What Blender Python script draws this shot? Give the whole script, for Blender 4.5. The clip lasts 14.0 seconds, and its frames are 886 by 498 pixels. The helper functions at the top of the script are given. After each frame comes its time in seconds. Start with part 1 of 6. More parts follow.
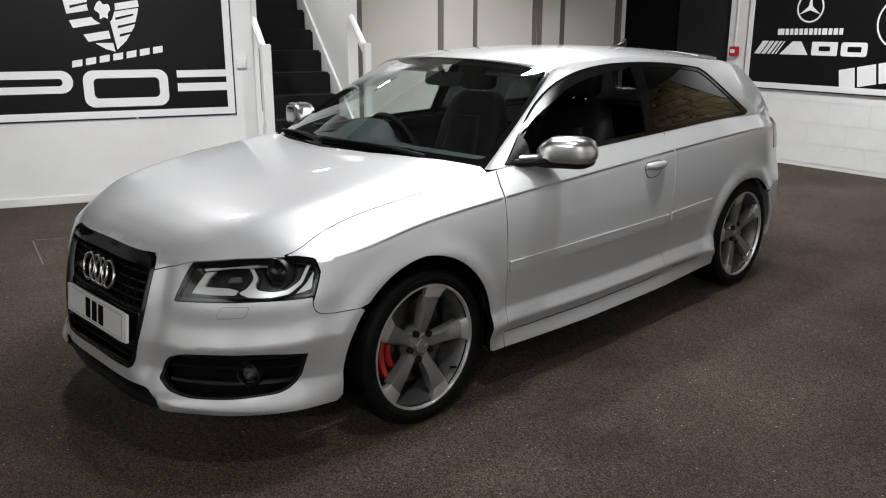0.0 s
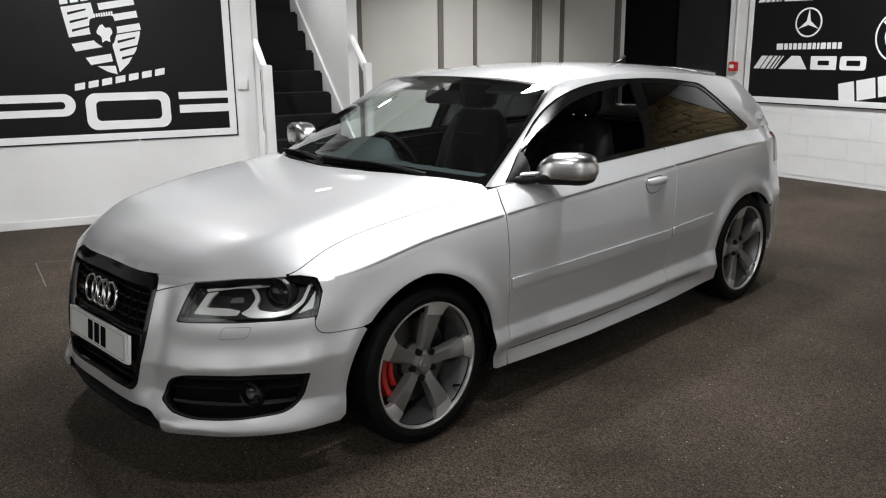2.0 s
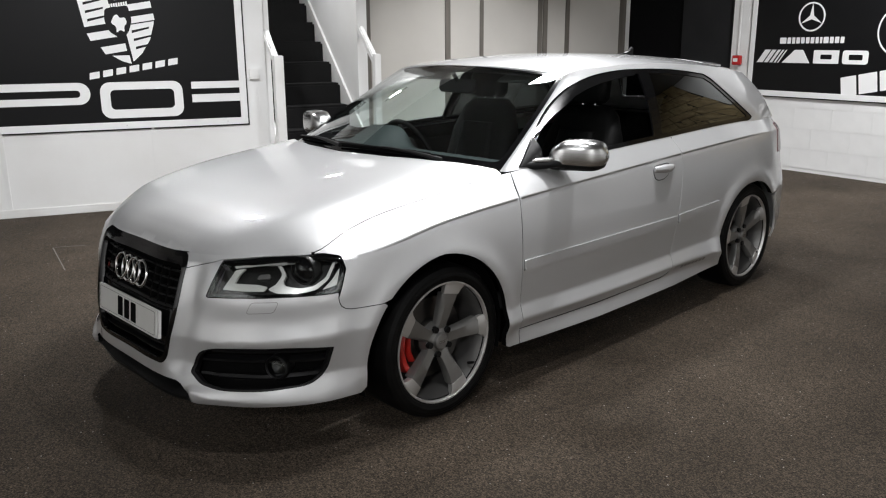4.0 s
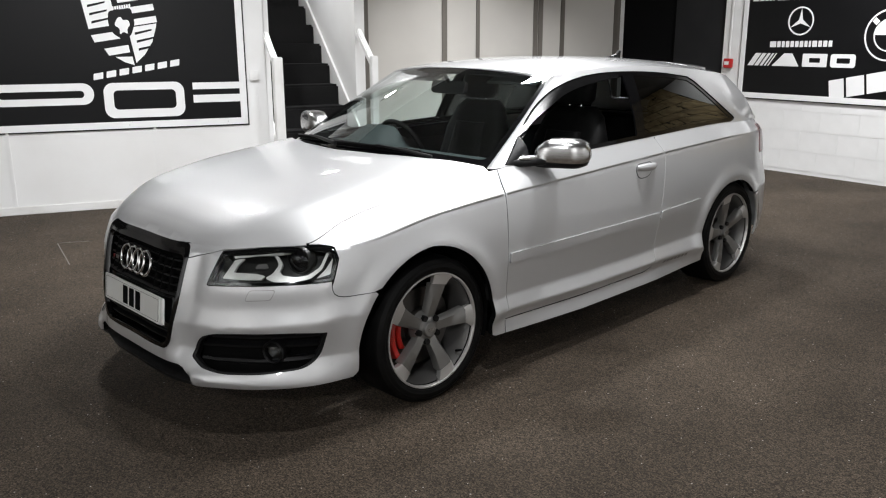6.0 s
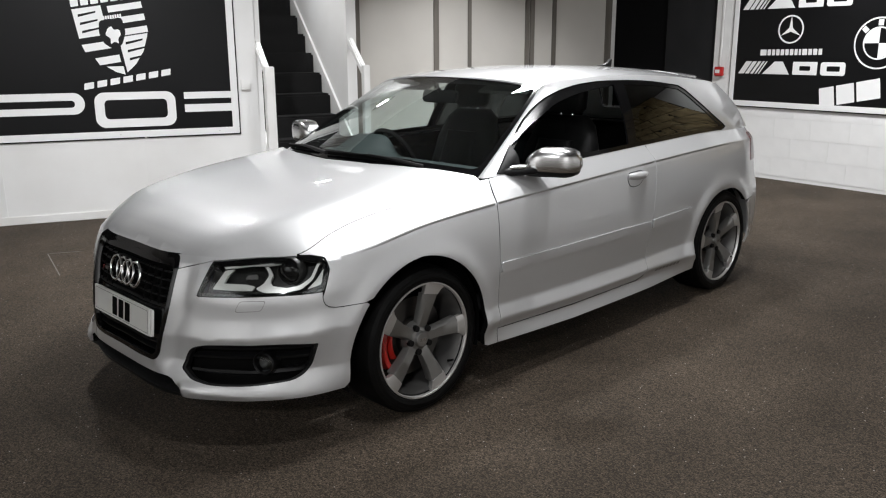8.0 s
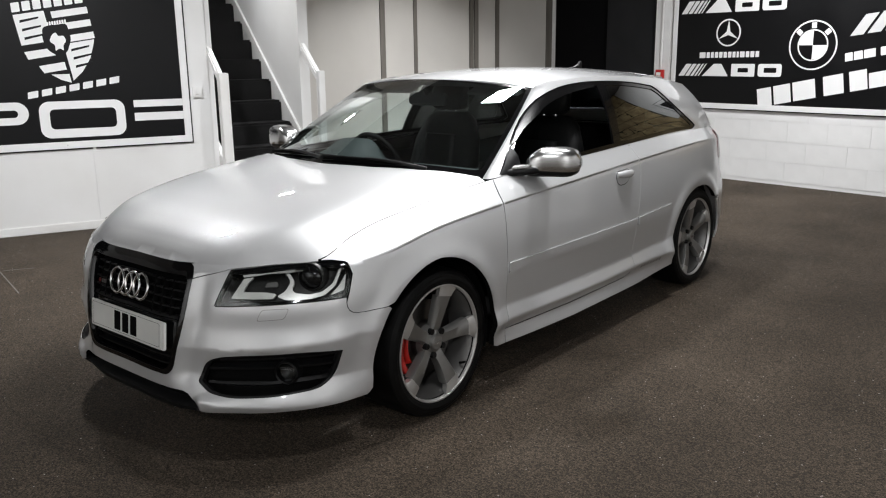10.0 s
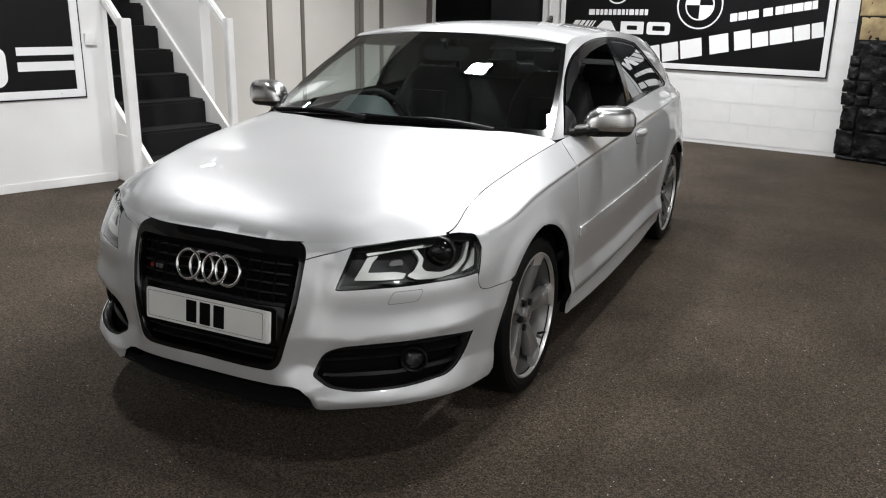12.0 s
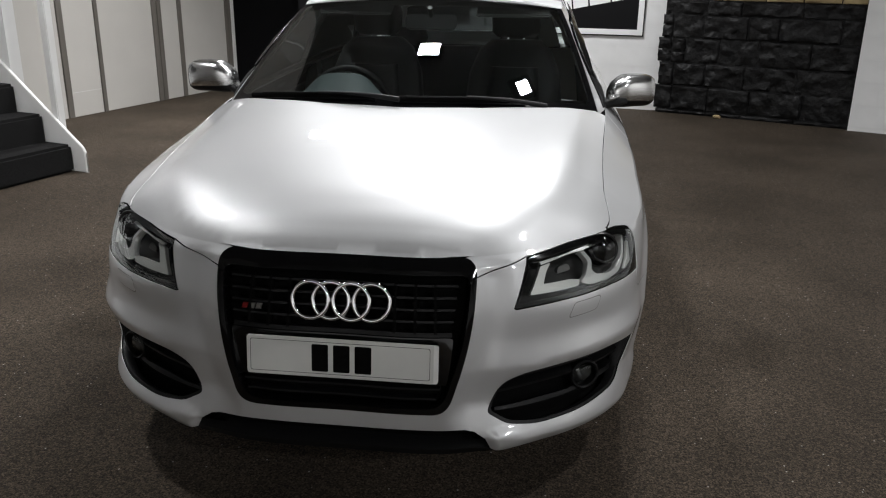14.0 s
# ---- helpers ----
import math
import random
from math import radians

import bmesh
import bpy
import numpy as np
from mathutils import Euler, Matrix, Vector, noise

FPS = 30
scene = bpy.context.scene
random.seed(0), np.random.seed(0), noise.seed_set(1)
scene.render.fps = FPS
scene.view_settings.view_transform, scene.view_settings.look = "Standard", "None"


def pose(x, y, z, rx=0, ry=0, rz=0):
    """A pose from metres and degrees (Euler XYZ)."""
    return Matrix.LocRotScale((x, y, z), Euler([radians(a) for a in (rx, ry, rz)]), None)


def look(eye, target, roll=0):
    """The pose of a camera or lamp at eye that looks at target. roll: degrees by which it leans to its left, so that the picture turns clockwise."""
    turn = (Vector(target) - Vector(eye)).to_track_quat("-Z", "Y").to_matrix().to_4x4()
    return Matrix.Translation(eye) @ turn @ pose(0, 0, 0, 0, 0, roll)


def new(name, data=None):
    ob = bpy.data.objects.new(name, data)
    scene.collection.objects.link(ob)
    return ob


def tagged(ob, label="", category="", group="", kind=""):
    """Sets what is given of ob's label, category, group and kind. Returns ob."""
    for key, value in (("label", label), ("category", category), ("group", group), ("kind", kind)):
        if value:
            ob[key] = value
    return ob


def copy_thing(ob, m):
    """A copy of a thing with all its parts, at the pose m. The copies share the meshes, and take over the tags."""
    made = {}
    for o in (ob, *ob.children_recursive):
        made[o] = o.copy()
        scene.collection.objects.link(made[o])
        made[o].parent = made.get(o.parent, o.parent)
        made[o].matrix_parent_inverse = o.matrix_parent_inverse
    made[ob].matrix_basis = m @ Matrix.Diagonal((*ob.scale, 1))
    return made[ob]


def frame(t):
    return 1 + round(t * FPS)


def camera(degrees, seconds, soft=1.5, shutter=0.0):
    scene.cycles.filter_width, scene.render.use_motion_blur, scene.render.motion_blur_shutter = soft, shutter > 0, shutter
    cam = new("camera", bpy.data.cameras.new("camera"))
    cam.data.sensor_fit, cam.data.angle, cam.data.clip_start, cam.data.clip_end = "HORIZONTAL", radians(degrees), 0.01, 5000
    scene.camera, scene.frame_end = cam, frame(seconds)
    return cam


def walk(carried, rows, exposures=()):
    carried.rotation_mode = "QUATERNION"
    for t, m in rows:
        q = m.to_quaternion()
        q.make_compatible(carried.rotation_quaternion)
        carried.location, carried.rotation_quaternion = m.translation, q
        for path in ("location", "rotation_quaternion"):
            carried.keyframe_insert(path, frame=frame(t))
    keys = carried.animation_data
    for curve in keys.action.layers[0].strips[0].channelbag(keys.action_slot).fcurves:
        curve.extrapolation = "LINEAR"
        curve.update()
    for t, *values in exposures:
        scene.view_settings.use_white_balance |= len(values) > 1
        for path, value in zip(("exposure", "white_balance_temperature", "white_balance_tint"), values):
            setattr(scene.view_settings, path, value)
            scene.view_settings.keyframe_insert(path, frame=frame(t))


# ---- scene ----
cam = camera(56.82, 14.0, 1.15)
PATH = [
    (0, (3.041, -2.030, 1.545), (1.659, -0.687, 1.012), 0.03),
    (0.5, (3.052, -2.034, 1.548), (1.658, -0.687, 1.055), -0.27),
    (1, (3.050, -2.031, 1.546), (1.654, -0.684, 1.060), -0.48),
    (1.5, (3.046, -2.029, 1.550), (1.649, -0.682, 1.067), -0.64),
    (2, (3.045, -2.027, 1.545), (1.650, -0.681, 1.054), -0.68),
    (2.5, (3.036, -2.041, 1.536), (1.638, -0.699, 1.040), -0.72),
    (3, (3.002, -2.075, 1.524), (1.609, -0.732, 1.020), -0.55),
    (5.5, (3.271, -2.258, 1.532), (1.876, -0.915, 1.031), -0.18),
    (6, (3.259, -2.259, 1.533), (1.865, -0.915, 1.033), -0.17),
    (6.5, (3.257, -2.256, 1.539), (1.865, -0.909, 1.041), -0.35),
    (7, (3.253, -2.254, 1.541), (1.863, -0.905, 1.043), -0.52),
    (7.5, (3.255, -2.252, 1.537), (1.867, -0.900, 1.041), -0.45),
    (8, (3.256, -2.245, 1.537), (1.870, -0.886, 1.056), -0.28),
    (10.5, (2.773, -2.562, 1.511), (1.618, -1.008, 1.008), 0.12),
    (11, (2.516, -2.654, 1.531), (1.484, -1.037, 0.964), 1.15),
    (11.5, (2.201, -2.868, 1.545), (1.274, -1.191, 0.972), 0.74),
    (12, (1.871, -2.920, 1.510), (1.034, -1.197, 0.937), 0.99),
    (12.5, (1.514, -2.923, 1.516), (0.744, -1.169, 0.940), 0.87),
    (13, (1.158, -3.028, 1.515), (0.605, -1.199, 0.924), 1.29),
    (13.5, (0.841, -2.991, 1.502), (0.401, -1.142, 0.881), 0.17),
    (14, (0.512, -2.903, 1.492), (0.295, -1.022, 0.849), 0.76),
]
walk(cam, [(t, look(eye, target, roll)) for t, eye, target, roll in PATH],
     [(0.0, 0.10), (3.2, 0.09), (5.5, 0.38), (6.5, 0.33), (7.5, 0.24), (8.2, 0.22), (10.3, 0.20), (11.0, 0.42), (11.5, 0.44), (12.0, 0.26), (12.5, 0.02), (13.0, -0.03), (14.0, -0.15)])

# ---------------------------------------------------------------- light
world = bpy.data.worlds.new("world")
scene.world = world
world.use_nodes = True
world.node_tree.nodes["Background"].inputs[0].default_value = (0.9, 0.95, 1.0, 1)
world.node_tree.nodes["Background"].inputs[1].default_value = 0.02

CEILING = 3.35
# LED flood lights under the ceiling: place, aim on the floor, watts, width, depth, and a narrower beam where the
# boarded wall's top is to stay darker
FLOODS_AND_FILLS = [
    ((-0.19, 1.80), (-0.19, 1.5), 51, 0.27, 0.20),
    ((1.19, 1.64), (1.35, 1.5), 38, 0.20, 0.16),
    ((0.75, 0.30), (0.75, 0.2), 20, 0.20, 0.14),
    ((-2.00, 0.00), (-2.9, 0.4), 66, 0.20, 0.14),
    # from here on: unseen lamps, added as fill for car, walls and stairs
    ((2.30, -0.60), (1.9, -0.8), 23, 0.30, 0.20),
    ((4.30, -4.60), (0.9, -0.6), 38, 0.30, 0.20),
    # these two wash the unseen walls, to bounce fill onto the car's front and flank
    ((0.60, -5.00), (0.5, -7.6), 250, 0.30, 0.20),
    ((5.60, -2.50), (8.0, -2.8), 190, 0.30, 0.20),
    ((5.60, 3.00), (6.2, 3.6), 76, 0.30, 0.20),
    ((-1.50, 4.00), (-1.4, 3.2), 34, 0.30, 0.20, 120),
    ((-4.05, 2.75), (-4.0, 2.7), 13, 0.20, 0.14),
    ((-2.60, 4.60), (-3.0, 4.8), 50, 0.30, 0.20, 112),
    ((0.30, 5.30), (0.4, 6.6), 76, 0.30, 0.20),
]


def flood_or_fill_lamp(place, aim, watts, width, depth, beam=150):
    data = bpy.data.lights.new("flood_or_fill_lamp", "AREA")
    data.shape, data.size, data.size_y, data.energy = "RECTANGLE", width, depth, watts
    data.color = (0.98, 0.985, 1.0)
    data.spread = radians(beam)
    ob = new("flood_or_fill_lamp", data)
    ob.matrix_world = look((place[0], place[1], CEILING - 0.16), (aim[0], aim[1], 0))
    return ob


for row in FLOODS_AND_FILLS:
    flood_or_fill_lamp(*row)

# ---------------------------------------------------------------- materials
def material(name, base=(0.5, 0.5, 0.5), rough=0.5, metal=0.0, coat=0.0, coat_rough=0.03, spec=0.5):
    m = bpy.data.materials.new(name)
    m.use_nodes = True
    b = m.node_tree.nodes["Principled BSDF"]
    b.inputs["Base Color"].default_value = (*base, 1)
    b.inputs["Roughness"].default_value = rough
    b.inputs["Metallic"].default_value = metal
    b.inputs["Coat Weight"].default_value = coat
    b.inputs["Coat Roughness"].default_value = coat_rough
    b.inputs["Specular IOR Level"].default_value = spec
    return m


def node(m, kind, **values):
    n = m.node_tree.nodes.new(kind)
    for key, value in values.items():
        n.inputs[key.replace("_", " ")].default_value = value
    return n


def link(m, a, out, b, into):
    m.node_tree.links.new(a.outputs[out], b.inputs[into])


def coords(m, scale=(1, 1, 1)):
    t = node(m, "ShaderNodeTexCoord")
    k = node(m, "ShaderNodeMapping")
    k.inputs["Scale"].default_value = scale
    link(m, t, "Object", k, "Vector")
    return k


def varied(m, base, other, scale=6.0, detail=6.0, low=0.35, high=0.65, stretch=(1, 1, 1)):
    """Two colours, mixed by a noise."""
    b = m.node_tree.nodes["Principled BSDF"]
    k = coords(m, stretch)
    n = node(m, "ShaderNodeTexNoise", Scale=scale, Detail=detail)
    r = node(m, "ShaderNodeMapRange")
    r.inputs["From Min"].default_value, r.inputs["From Max"].default_value = low, high
    x = m.node_tree.nodes.new("ShaderNodeMix")
    x.data_type = "RGBA"
    x.inputs["A"].default_value, x.inputs["B"].default_value = (*base, 1), (*other, 1)
    link(m, k, "Vector", n, "Vector")
    link(m, n, "Fac", r, "Value")
    m.node_tree.links.new(r.outputs[0], x.inputs[0])
    m.node_tree.links.new(x.outputs[2], b.inputs["Base Color"])
    return k, x


def bumped(m, scale=200.0, strength=0.2, distance=0.001, detail=4.0, stretch=(1, 1, 1), kind="noise"):
    b = m.node_tree.nodes["Principled BSDF"]
    k = coords(m, stretch)
    n = node(m, "ShaderNodeTexVoronoi", Scale=scale) if kind == "cells" else node(m, "ShaderNodeTexNoise", Scale=scale, Detail=detail)
    u = node(m, "ShaderNodeBump", Strength=strength, Distance=distance)
    link(m, k, "Vector", n, "Vector")
    m.node_tree.links.new(n.outputs[0], u.inputs["Height"])
    link(m, u, "Normal", b, "Normal")
    return u


def scuffed(m, low, high, scale=3.0):
    """Roughness that wanders between two values."""
    k = coords(m)
    n = node(m, "ShaderNodeTexNoise", Scale=scale, Detail=5.0)
    r = node(m, "ShaderNodeMapRange")
    r.inputs["From Min"].default_value, r.inputs["From Max"].default_value = 0.3, 0.7
    r.inputs["To Min"].default_value, r.inputs["To Max"].default_value = low, high
    link(m, k, "Vector", n, "Vector")
    link(m, n, "Fac", r, "Value")
    m.node_tree.links.new(r.outputs[0], m.node_tree.nodes["Principled BSDF"].inputs["Roughness"])


SILVER = material("silver_paint", (0.60, 0.603, 0.607), 0.455, 0.92, 1.0, 0.03)
bumped(SILVER, 2500, 0.05, 0.0002, 1.0)


def flakes(m, rough, share):
    """A second, broader lobe under the same clear coat, as metal flakes that lie unevenly give it."""
    t = m.node_tree
    b = t.nodes["Principled BSDF"]
    wide_lobe, shade = t.nodes.new("ShaderNodeBsdfPrincipled"), t.nodes.new("ShaderNodeMixShader")
    for key in ("Base Color", "Coat Weight", "Coat Roughness"):
        wide_lobe.inputs[key].default_value = b.inputs[key].default_value
    wide_lobe.inputs["Roughness"].default_value = rough
    wide_lobe.inputs["Metallic"].default_value = 0.65
    shade.inputs[0].default_value = share
    t.links.new(b.inputs["Normal"].links[0].from_socket, wide_lobe.inputs["Normal"])
    t.links.new(b.outputs[0], shade.inputs[1])
    t.links.new(wide_lobe.outputs[0], shade.inputs[2])
    t.links.new(shade.outputs[0], t.nodes["Material Output"].inputs[0])


flakes(SILVER, 0.78, 0.48)
GLOSS_BLACK = material("gloss_black", (0.0025, 0.0025, 0.0028), 0.08, 0.0, 0.0, spec=0.4)
SMOKED = material("smoked_plastic", (0.003, 0.003, 0.0032), 0.27, spec=0.3)
BLACK = material("black_plastic", (0.005, 0.005, 0.0053), 0.45, spec=0.22)
bumped(BLACK, 900, 0.15, 0.0004)
MATT_BLACK = material("matt_black", (0.0025, 0.0025, 0.0025), 0.9, spec=0.08)
RUBBER = material("tyre_rubber", (0.006, 0.006, 0.006), 0.5, spec=0.12)
varied(RUBBER, (0.002, 0.002, 0.002), (0.0045, 0.0044, 0.0043), 14)
bumped(RUBBER, 300, 0.2, 0.0006)
ALLOY = material("grey_alloy", (0.23, 0.226, 0.218), 0.38, 0.7, 0.4, 0.1)
scuffed(ALLOY, 0.32, 0.45, 20)
BARREL = material("grey_barrel", (0.15, 0.147, 0.142), 0.42, 0.7)
MACHINED = material("machined_alloy", (0.58, 0.57, 0.555), 0.38, 0.75)
scuffed(MACHINED, 0.3, 0.45, 30)
CHROME = material("chrome", (0.78, 0.78, 0.78), 0.08, 1.0)
BRUSHED = material("brushed_aluminium", (0.62, 0.62, 0.615), 0.24, 1.0)
bumped(BRUSHED, 60, 0.06, 0.0004, 3, (1, 30, 30))
CALIPER = material("red_caliper", (0.45, 0.02, 0.014), 0.35, 0.0, 0.5)
BADGE_RED = material("dark_red_enamel", (0.16, 0.008, 0.008), 0.3)
DISC = material("brake_disc", (0.12, 0.115, 0.11), 0.36, 1.0)
bumped(DISC, 40, 0.1, 0.0004, 2)
LAMP_BLACK = material("lamp_housing", (0.012, 0.012, 0.0115), 0.35, 0.3)
REFLECTOR = material("lamp_reflector", (0.66, 0.66, 0.64), 0.38, 0.7)
FROSTED = material("frosted_lamp_strip", (0.60, 0.60, 0.57), 0.42, 0.55)
RED_LENS = material("red_lamp_lens", (0.07, 0.003, 0.004), 0.15, spec=0.3)
LEATHER = material("black_leather", (0.0035, 0.0035, 0.0035), 0.5, spec=0.12)
varied(LEATHER, (0.003, 0.003, 0.003), (0.006, 0.006, 0.006), 30)
bumped(LEATHER, 350, 0.25, 0.0008, 3, kind="cells")
DASH = material("dashboard_skin", (0.019, 0.025, 0.025), 0.6)
bumped(DASH, 500, 0.2, 0.0005, 3)
DASH.node_tree.nodes["Principled BSDF"].inputs["Specular IOR Level"].default_value = 0.12
HEADLINING = material("grey_headlining", (0.05, 0.05, 0.048), 0.9)
PLATE = material("white_plate", (0.78, 0.78, 0.76), 0.35)
varied(PLATE, (0.68, 0.68, 0.65), (0.60, 0.60, 0.58), 5)
PAPER = material("white_paper", (0.8, 0.8, 0.78), 0.7)


def glass(name, tint, mix, rough=0.0):
    """A thin pane: tinted, see-through, with the gloss of glass."""
    m = bpy.data.materials.new(name)
    m.use_nodes = True
    t = m.node_tree
    t.nodes.clear()
    out, shade = t.nodes.new("ShaderNodeOutputMaterial"), t.nodes.new("ShaderNodeMixShader")
    see, gloss, fres = t.nodes.new("ShaderNodeBsdfTransparent"), t.nodes.new("ShaderNodeBsdfGlossy"), t.nodes.new("ShaderNodeLayerWeight")
    see.inputs[0].default_value = (*tint, 1)
    gloss.inputs["Color"].default_value = (0.95, 0.97, 0.97, 1)
    gloss.inputs["Roughness"].default_value = rough
    fres.inputs["Blend"].default_value = 0.5
    steep, more = t.nodes.new("ShaderNodeMath"), t.nodes.new("ShaderNodeMath")
    steep.operation, more.operation = "POWER", "MULTIPLY_ADD"
    steep.inputs[1].default_value, more.inputs[1].default_value, more.inputs[2].default_value = 3.5, 0.93, mix
    t.links.new(fres.outputs["Facing"], steep.inputs[0])
    t.links.new(steep.outputs[0], more.inputs[0])
    t.links.new(more.outputs[0], shade.inputs[0])
    t.links.new(see.outputs[0], shade.inputs[1])
    t.links.new(gloss.outputs[0], shade.inputs[2])
    t.links.new(shade.outputs[0], out.inputs[0])
    return m


SCREEN_GLASS = glass("windscreen_glass", (0.84, 0.95, 0.93), 0.072)
SIDE_GLASS = glass("side_window_glass", (0.95, 0.975, 0.965), 0.06)
DARK_GLASS = glass("privacy_glass", (0.07, 0.075, 0.075), 0.05)
LENS = glass("lamp_lens", (0.90, 0.92, 0.92), 0.04)

WALL = material("white_wall_paint", (0.78, 0.78, 0.775), 0.55)
varied(WALL, (0.79, 0.79, 0.785), (0.72, 0.715, 0.70), 1.2, 8)
bumped(WALL, 90, 0.06, 0.002)
GLOSS_WHITE = material("white_gloss_paint", (0.80, 0.80, 0.79), 0.32)
varied(GLOSS_WHITE, (0.81, 0.81, 0.80), (0.72, 0.71, 0.69), 3, 8)
BLOCK = material("white_painted_block", (0.78, 0.78, 0.78), 0.5)
varied(BLOCK, (0.79, 0.79, 0.785), (0.71, 0.71, 0.705), 2.5, 8)
bumped(BLOCK, 45, 0.25, 0.003, 6)
JOINT = material("painted_joint", (0.76, 0.76, 0.755), 0.6)
bumped(JOINT, 120, 0.3, 0.002)
PANEL = material("cream_panel_paint", (0.60, 0.58, 0.54), 0.55)
varied(PANEL, (0.61, 0.59, 0.55), (0.54, 0.52, 0.485), 0.8, 7)
BATTEN = material("grey_brown_batten", (0.16, 0.145, 0.125), 0.6)
varied(BATTEN, (0.17, 0.155, 0.135), (0.12, 0.108, 0.094), 9, 6, stretch=(1, 1, 0.1))
VOID = material("doorway_dark", (0.004, 0.004, 0.0045), 0.95, spec=0.1)
CURTAIN = material("dark_grey_board", (0.013, 0.0135, 0.015), 0.7, spec=0.25)
varied(CURTAIN, (0.012, 0.0125, 0.014), (0.017, 0.0175, 0.019), 2)
CARPET = material("charcoal_carpet", (0.01, 0.01, 0.011), 0.95, spec=0.15)
varied(CARPET, (0.007, 0.007, 0.0073), (0.017, 0.0166, 0.0164), 170, 6)
bumped(CARPET, 400, 0.9, 0.004, 5)
SIGN_BLACK = material("black_sign_panel", (0.0035, 0.0035, 0.004), 0.34, spec=0.22)
scuffed(SIGN_BLACK, 0.32, 0.5, 2)
SIGN_WHITE = material("white_vinyl", (0.80, 0.80, 0.80), 0.4)
SIGN_GREY = material("grey_vinyl", (0.55, 0.55, 0.55), 0.4)
BRICK = material("black_painted_stone", (0.006, 0.006, 0.0065), 0.5, spec=0.25)
varied(BRICK, (0.003, 0.003, 0.0034), (0.008, 0.0078, 0.0078), 12, 8)
bumped(BRICK, 16, 0.9, 0.02, 10)
STONE = material("sandstone", (0.42, 0.32, 0.17), 0.85)
varied(STONE, (0.46, 0.36, 0.19), (0.26, 0.19, 0.10), 7, 8)
bumped(STONE, 30, 0.6, 0.01, 8)
RED_PLASTIC = material("red_plastic", (0.5, 0.02, 0.02), 0.4)
CEILING_PAINT = material("grey_ceiling_paint", (0.12, 0.12, 0.118), 0.9)

FLOOR = material("speckled_resin_floor", (0.06, 0.055, 0.05), 0.7)


def floor_nodes(m):
    """Small dark aggregate, grain by grain, with a few pale glinting ones and broad worn patches."""
    b = m.node_tree.nodes["Principled BSDF"]
    k, x = varied(m, (0.050, 0.0385, 0.0275), (0.092, 0.0715, 0.0525), 1.3, 9, 0.3, 0.7)

    def ranged(source, out, lo, hi, a, c):
        r = node(m, "ShaderNodeMapRange")
        r.inputs["From Min"].default_value, r.inputs["From Max"].default_value = lo, hi
        r.inputs["To Min"].default_value, r.inputs["To Max"].default_value = a, c
        link(m, source, out, r, "Value")
        return r

    def maths(kind, a, c):
        n = node(m, "ShaderNodeMath")
        n.operation = kind
        for slot, v in ((0, a), (1, c)):
            if isinstance(v, float):
                n.inputs[slot].default_value = v
            else:
                m.node_tree.links.new(v, n.inputs[slot])
        return n

    fine = node(m, "ShaderNodeTexNoise", Scale=150.0, Detail=4.0, Roughness=0.7)
    link(m, k, "Vector", fine, "Vector")
    cells = node(m, "ShaderNodeTexVoronoi", Scale=120.0)
    link(m, k, "Vector", cells, "Vector")
    tone = node(m, "ShaderNodeSeparateColor")
    link(m, cells, "Color", tone, "Color")
    a, c = ranged(fine, "Fac", 0.38, 0.64, 0.15, 1.9), ranged(tone, "Red", 0.0, 1.0, 0.45, 1.55)
    both = maths("MULTIPLY", a.outputs[0], c.outputs[0])
    mul = m.node_tree.nodes.new("ShaderNodeVectorMath")
    mul.operation = "MULTIPLY"
    m.node_tree.links.new(x.outputs[2], mul.inputs[0])
    m.node_tree.links.new(both.outputs[0], mul.inputs[1])
    # pale grains, scattered in drifts
    grains = node(m, "ShaderNodeTexVoronoi", Scale=34.0)
    link(m, k, "Vector", grains, "Vector")
    dot = ranged(grains, "Distance", 0.115, 0.07, 0.0, 1.0)
    pick = node(m, "ShaderNodeSeparateColor")
    link(m, grains, "Color", pick, "Color")
    drift = node(m, "ShaderNodeTexNoise", Scale=1.6, Detail=3.0)
    link(m, k, "Vector", drift, "Vector")
    level = ranged(drift, "Fac", 0.35, 0.65, 0.90, 0.62)
    few = maths("GREATER_THAN", pick.outputs[0], level.outputs[0])
    spot = maths("MULTIPLY", dot.outputs[0], few.outputs[0])
    mix = m.node_tree.nodes.new("ShaderNodeMix")
    mix.data_type = "RGBA"
    mix.inputs["B"].default_value = (0.60, 0.57, 0.53, 1)
    m.node_tree.links.new(spot.outputs[0], mix.inputs[0])
    m.node_tree.links.new(mul.outputs[0], mix.inputs["A"])
    m.node_tree.links.new(mix.outputs[2], b.inputs["Base Color"])
    bump = node(m, "ShaderNodeBump", Strength=0.7, Distance=0.004)
    m.node_tree.links.new(both.outputs[0], bump.inputs["Height"])
    link(m, bump, "Normal", b, "Normal")
    b.inputs["Specular IOR Level"].default_value = 0.16


floor_nodes(FLOOR)

# ---------------------------------------------------------------- building helpers
def add_mesh(name, verts, faces, mat, parent=None, label="", smooth=False, normals=None):
    me = bpy.data.meshes.new(name)
    me.from_pydata([tuple(v) for v in verts], [], [tuple(f) for f in faces])
    me.materials.append(mat)
    if smooth:
        me.polygons.foreach_set("use_smooth", [True] * len(me.polygons))
    me.update()
    if normals is not None:
        me.normals_split_custom_set_from_vertices([tuple(n) for n in normals])
    ob = new(name, me)
    ob.parent = parent
    return tagged(ob, label) if label else ob


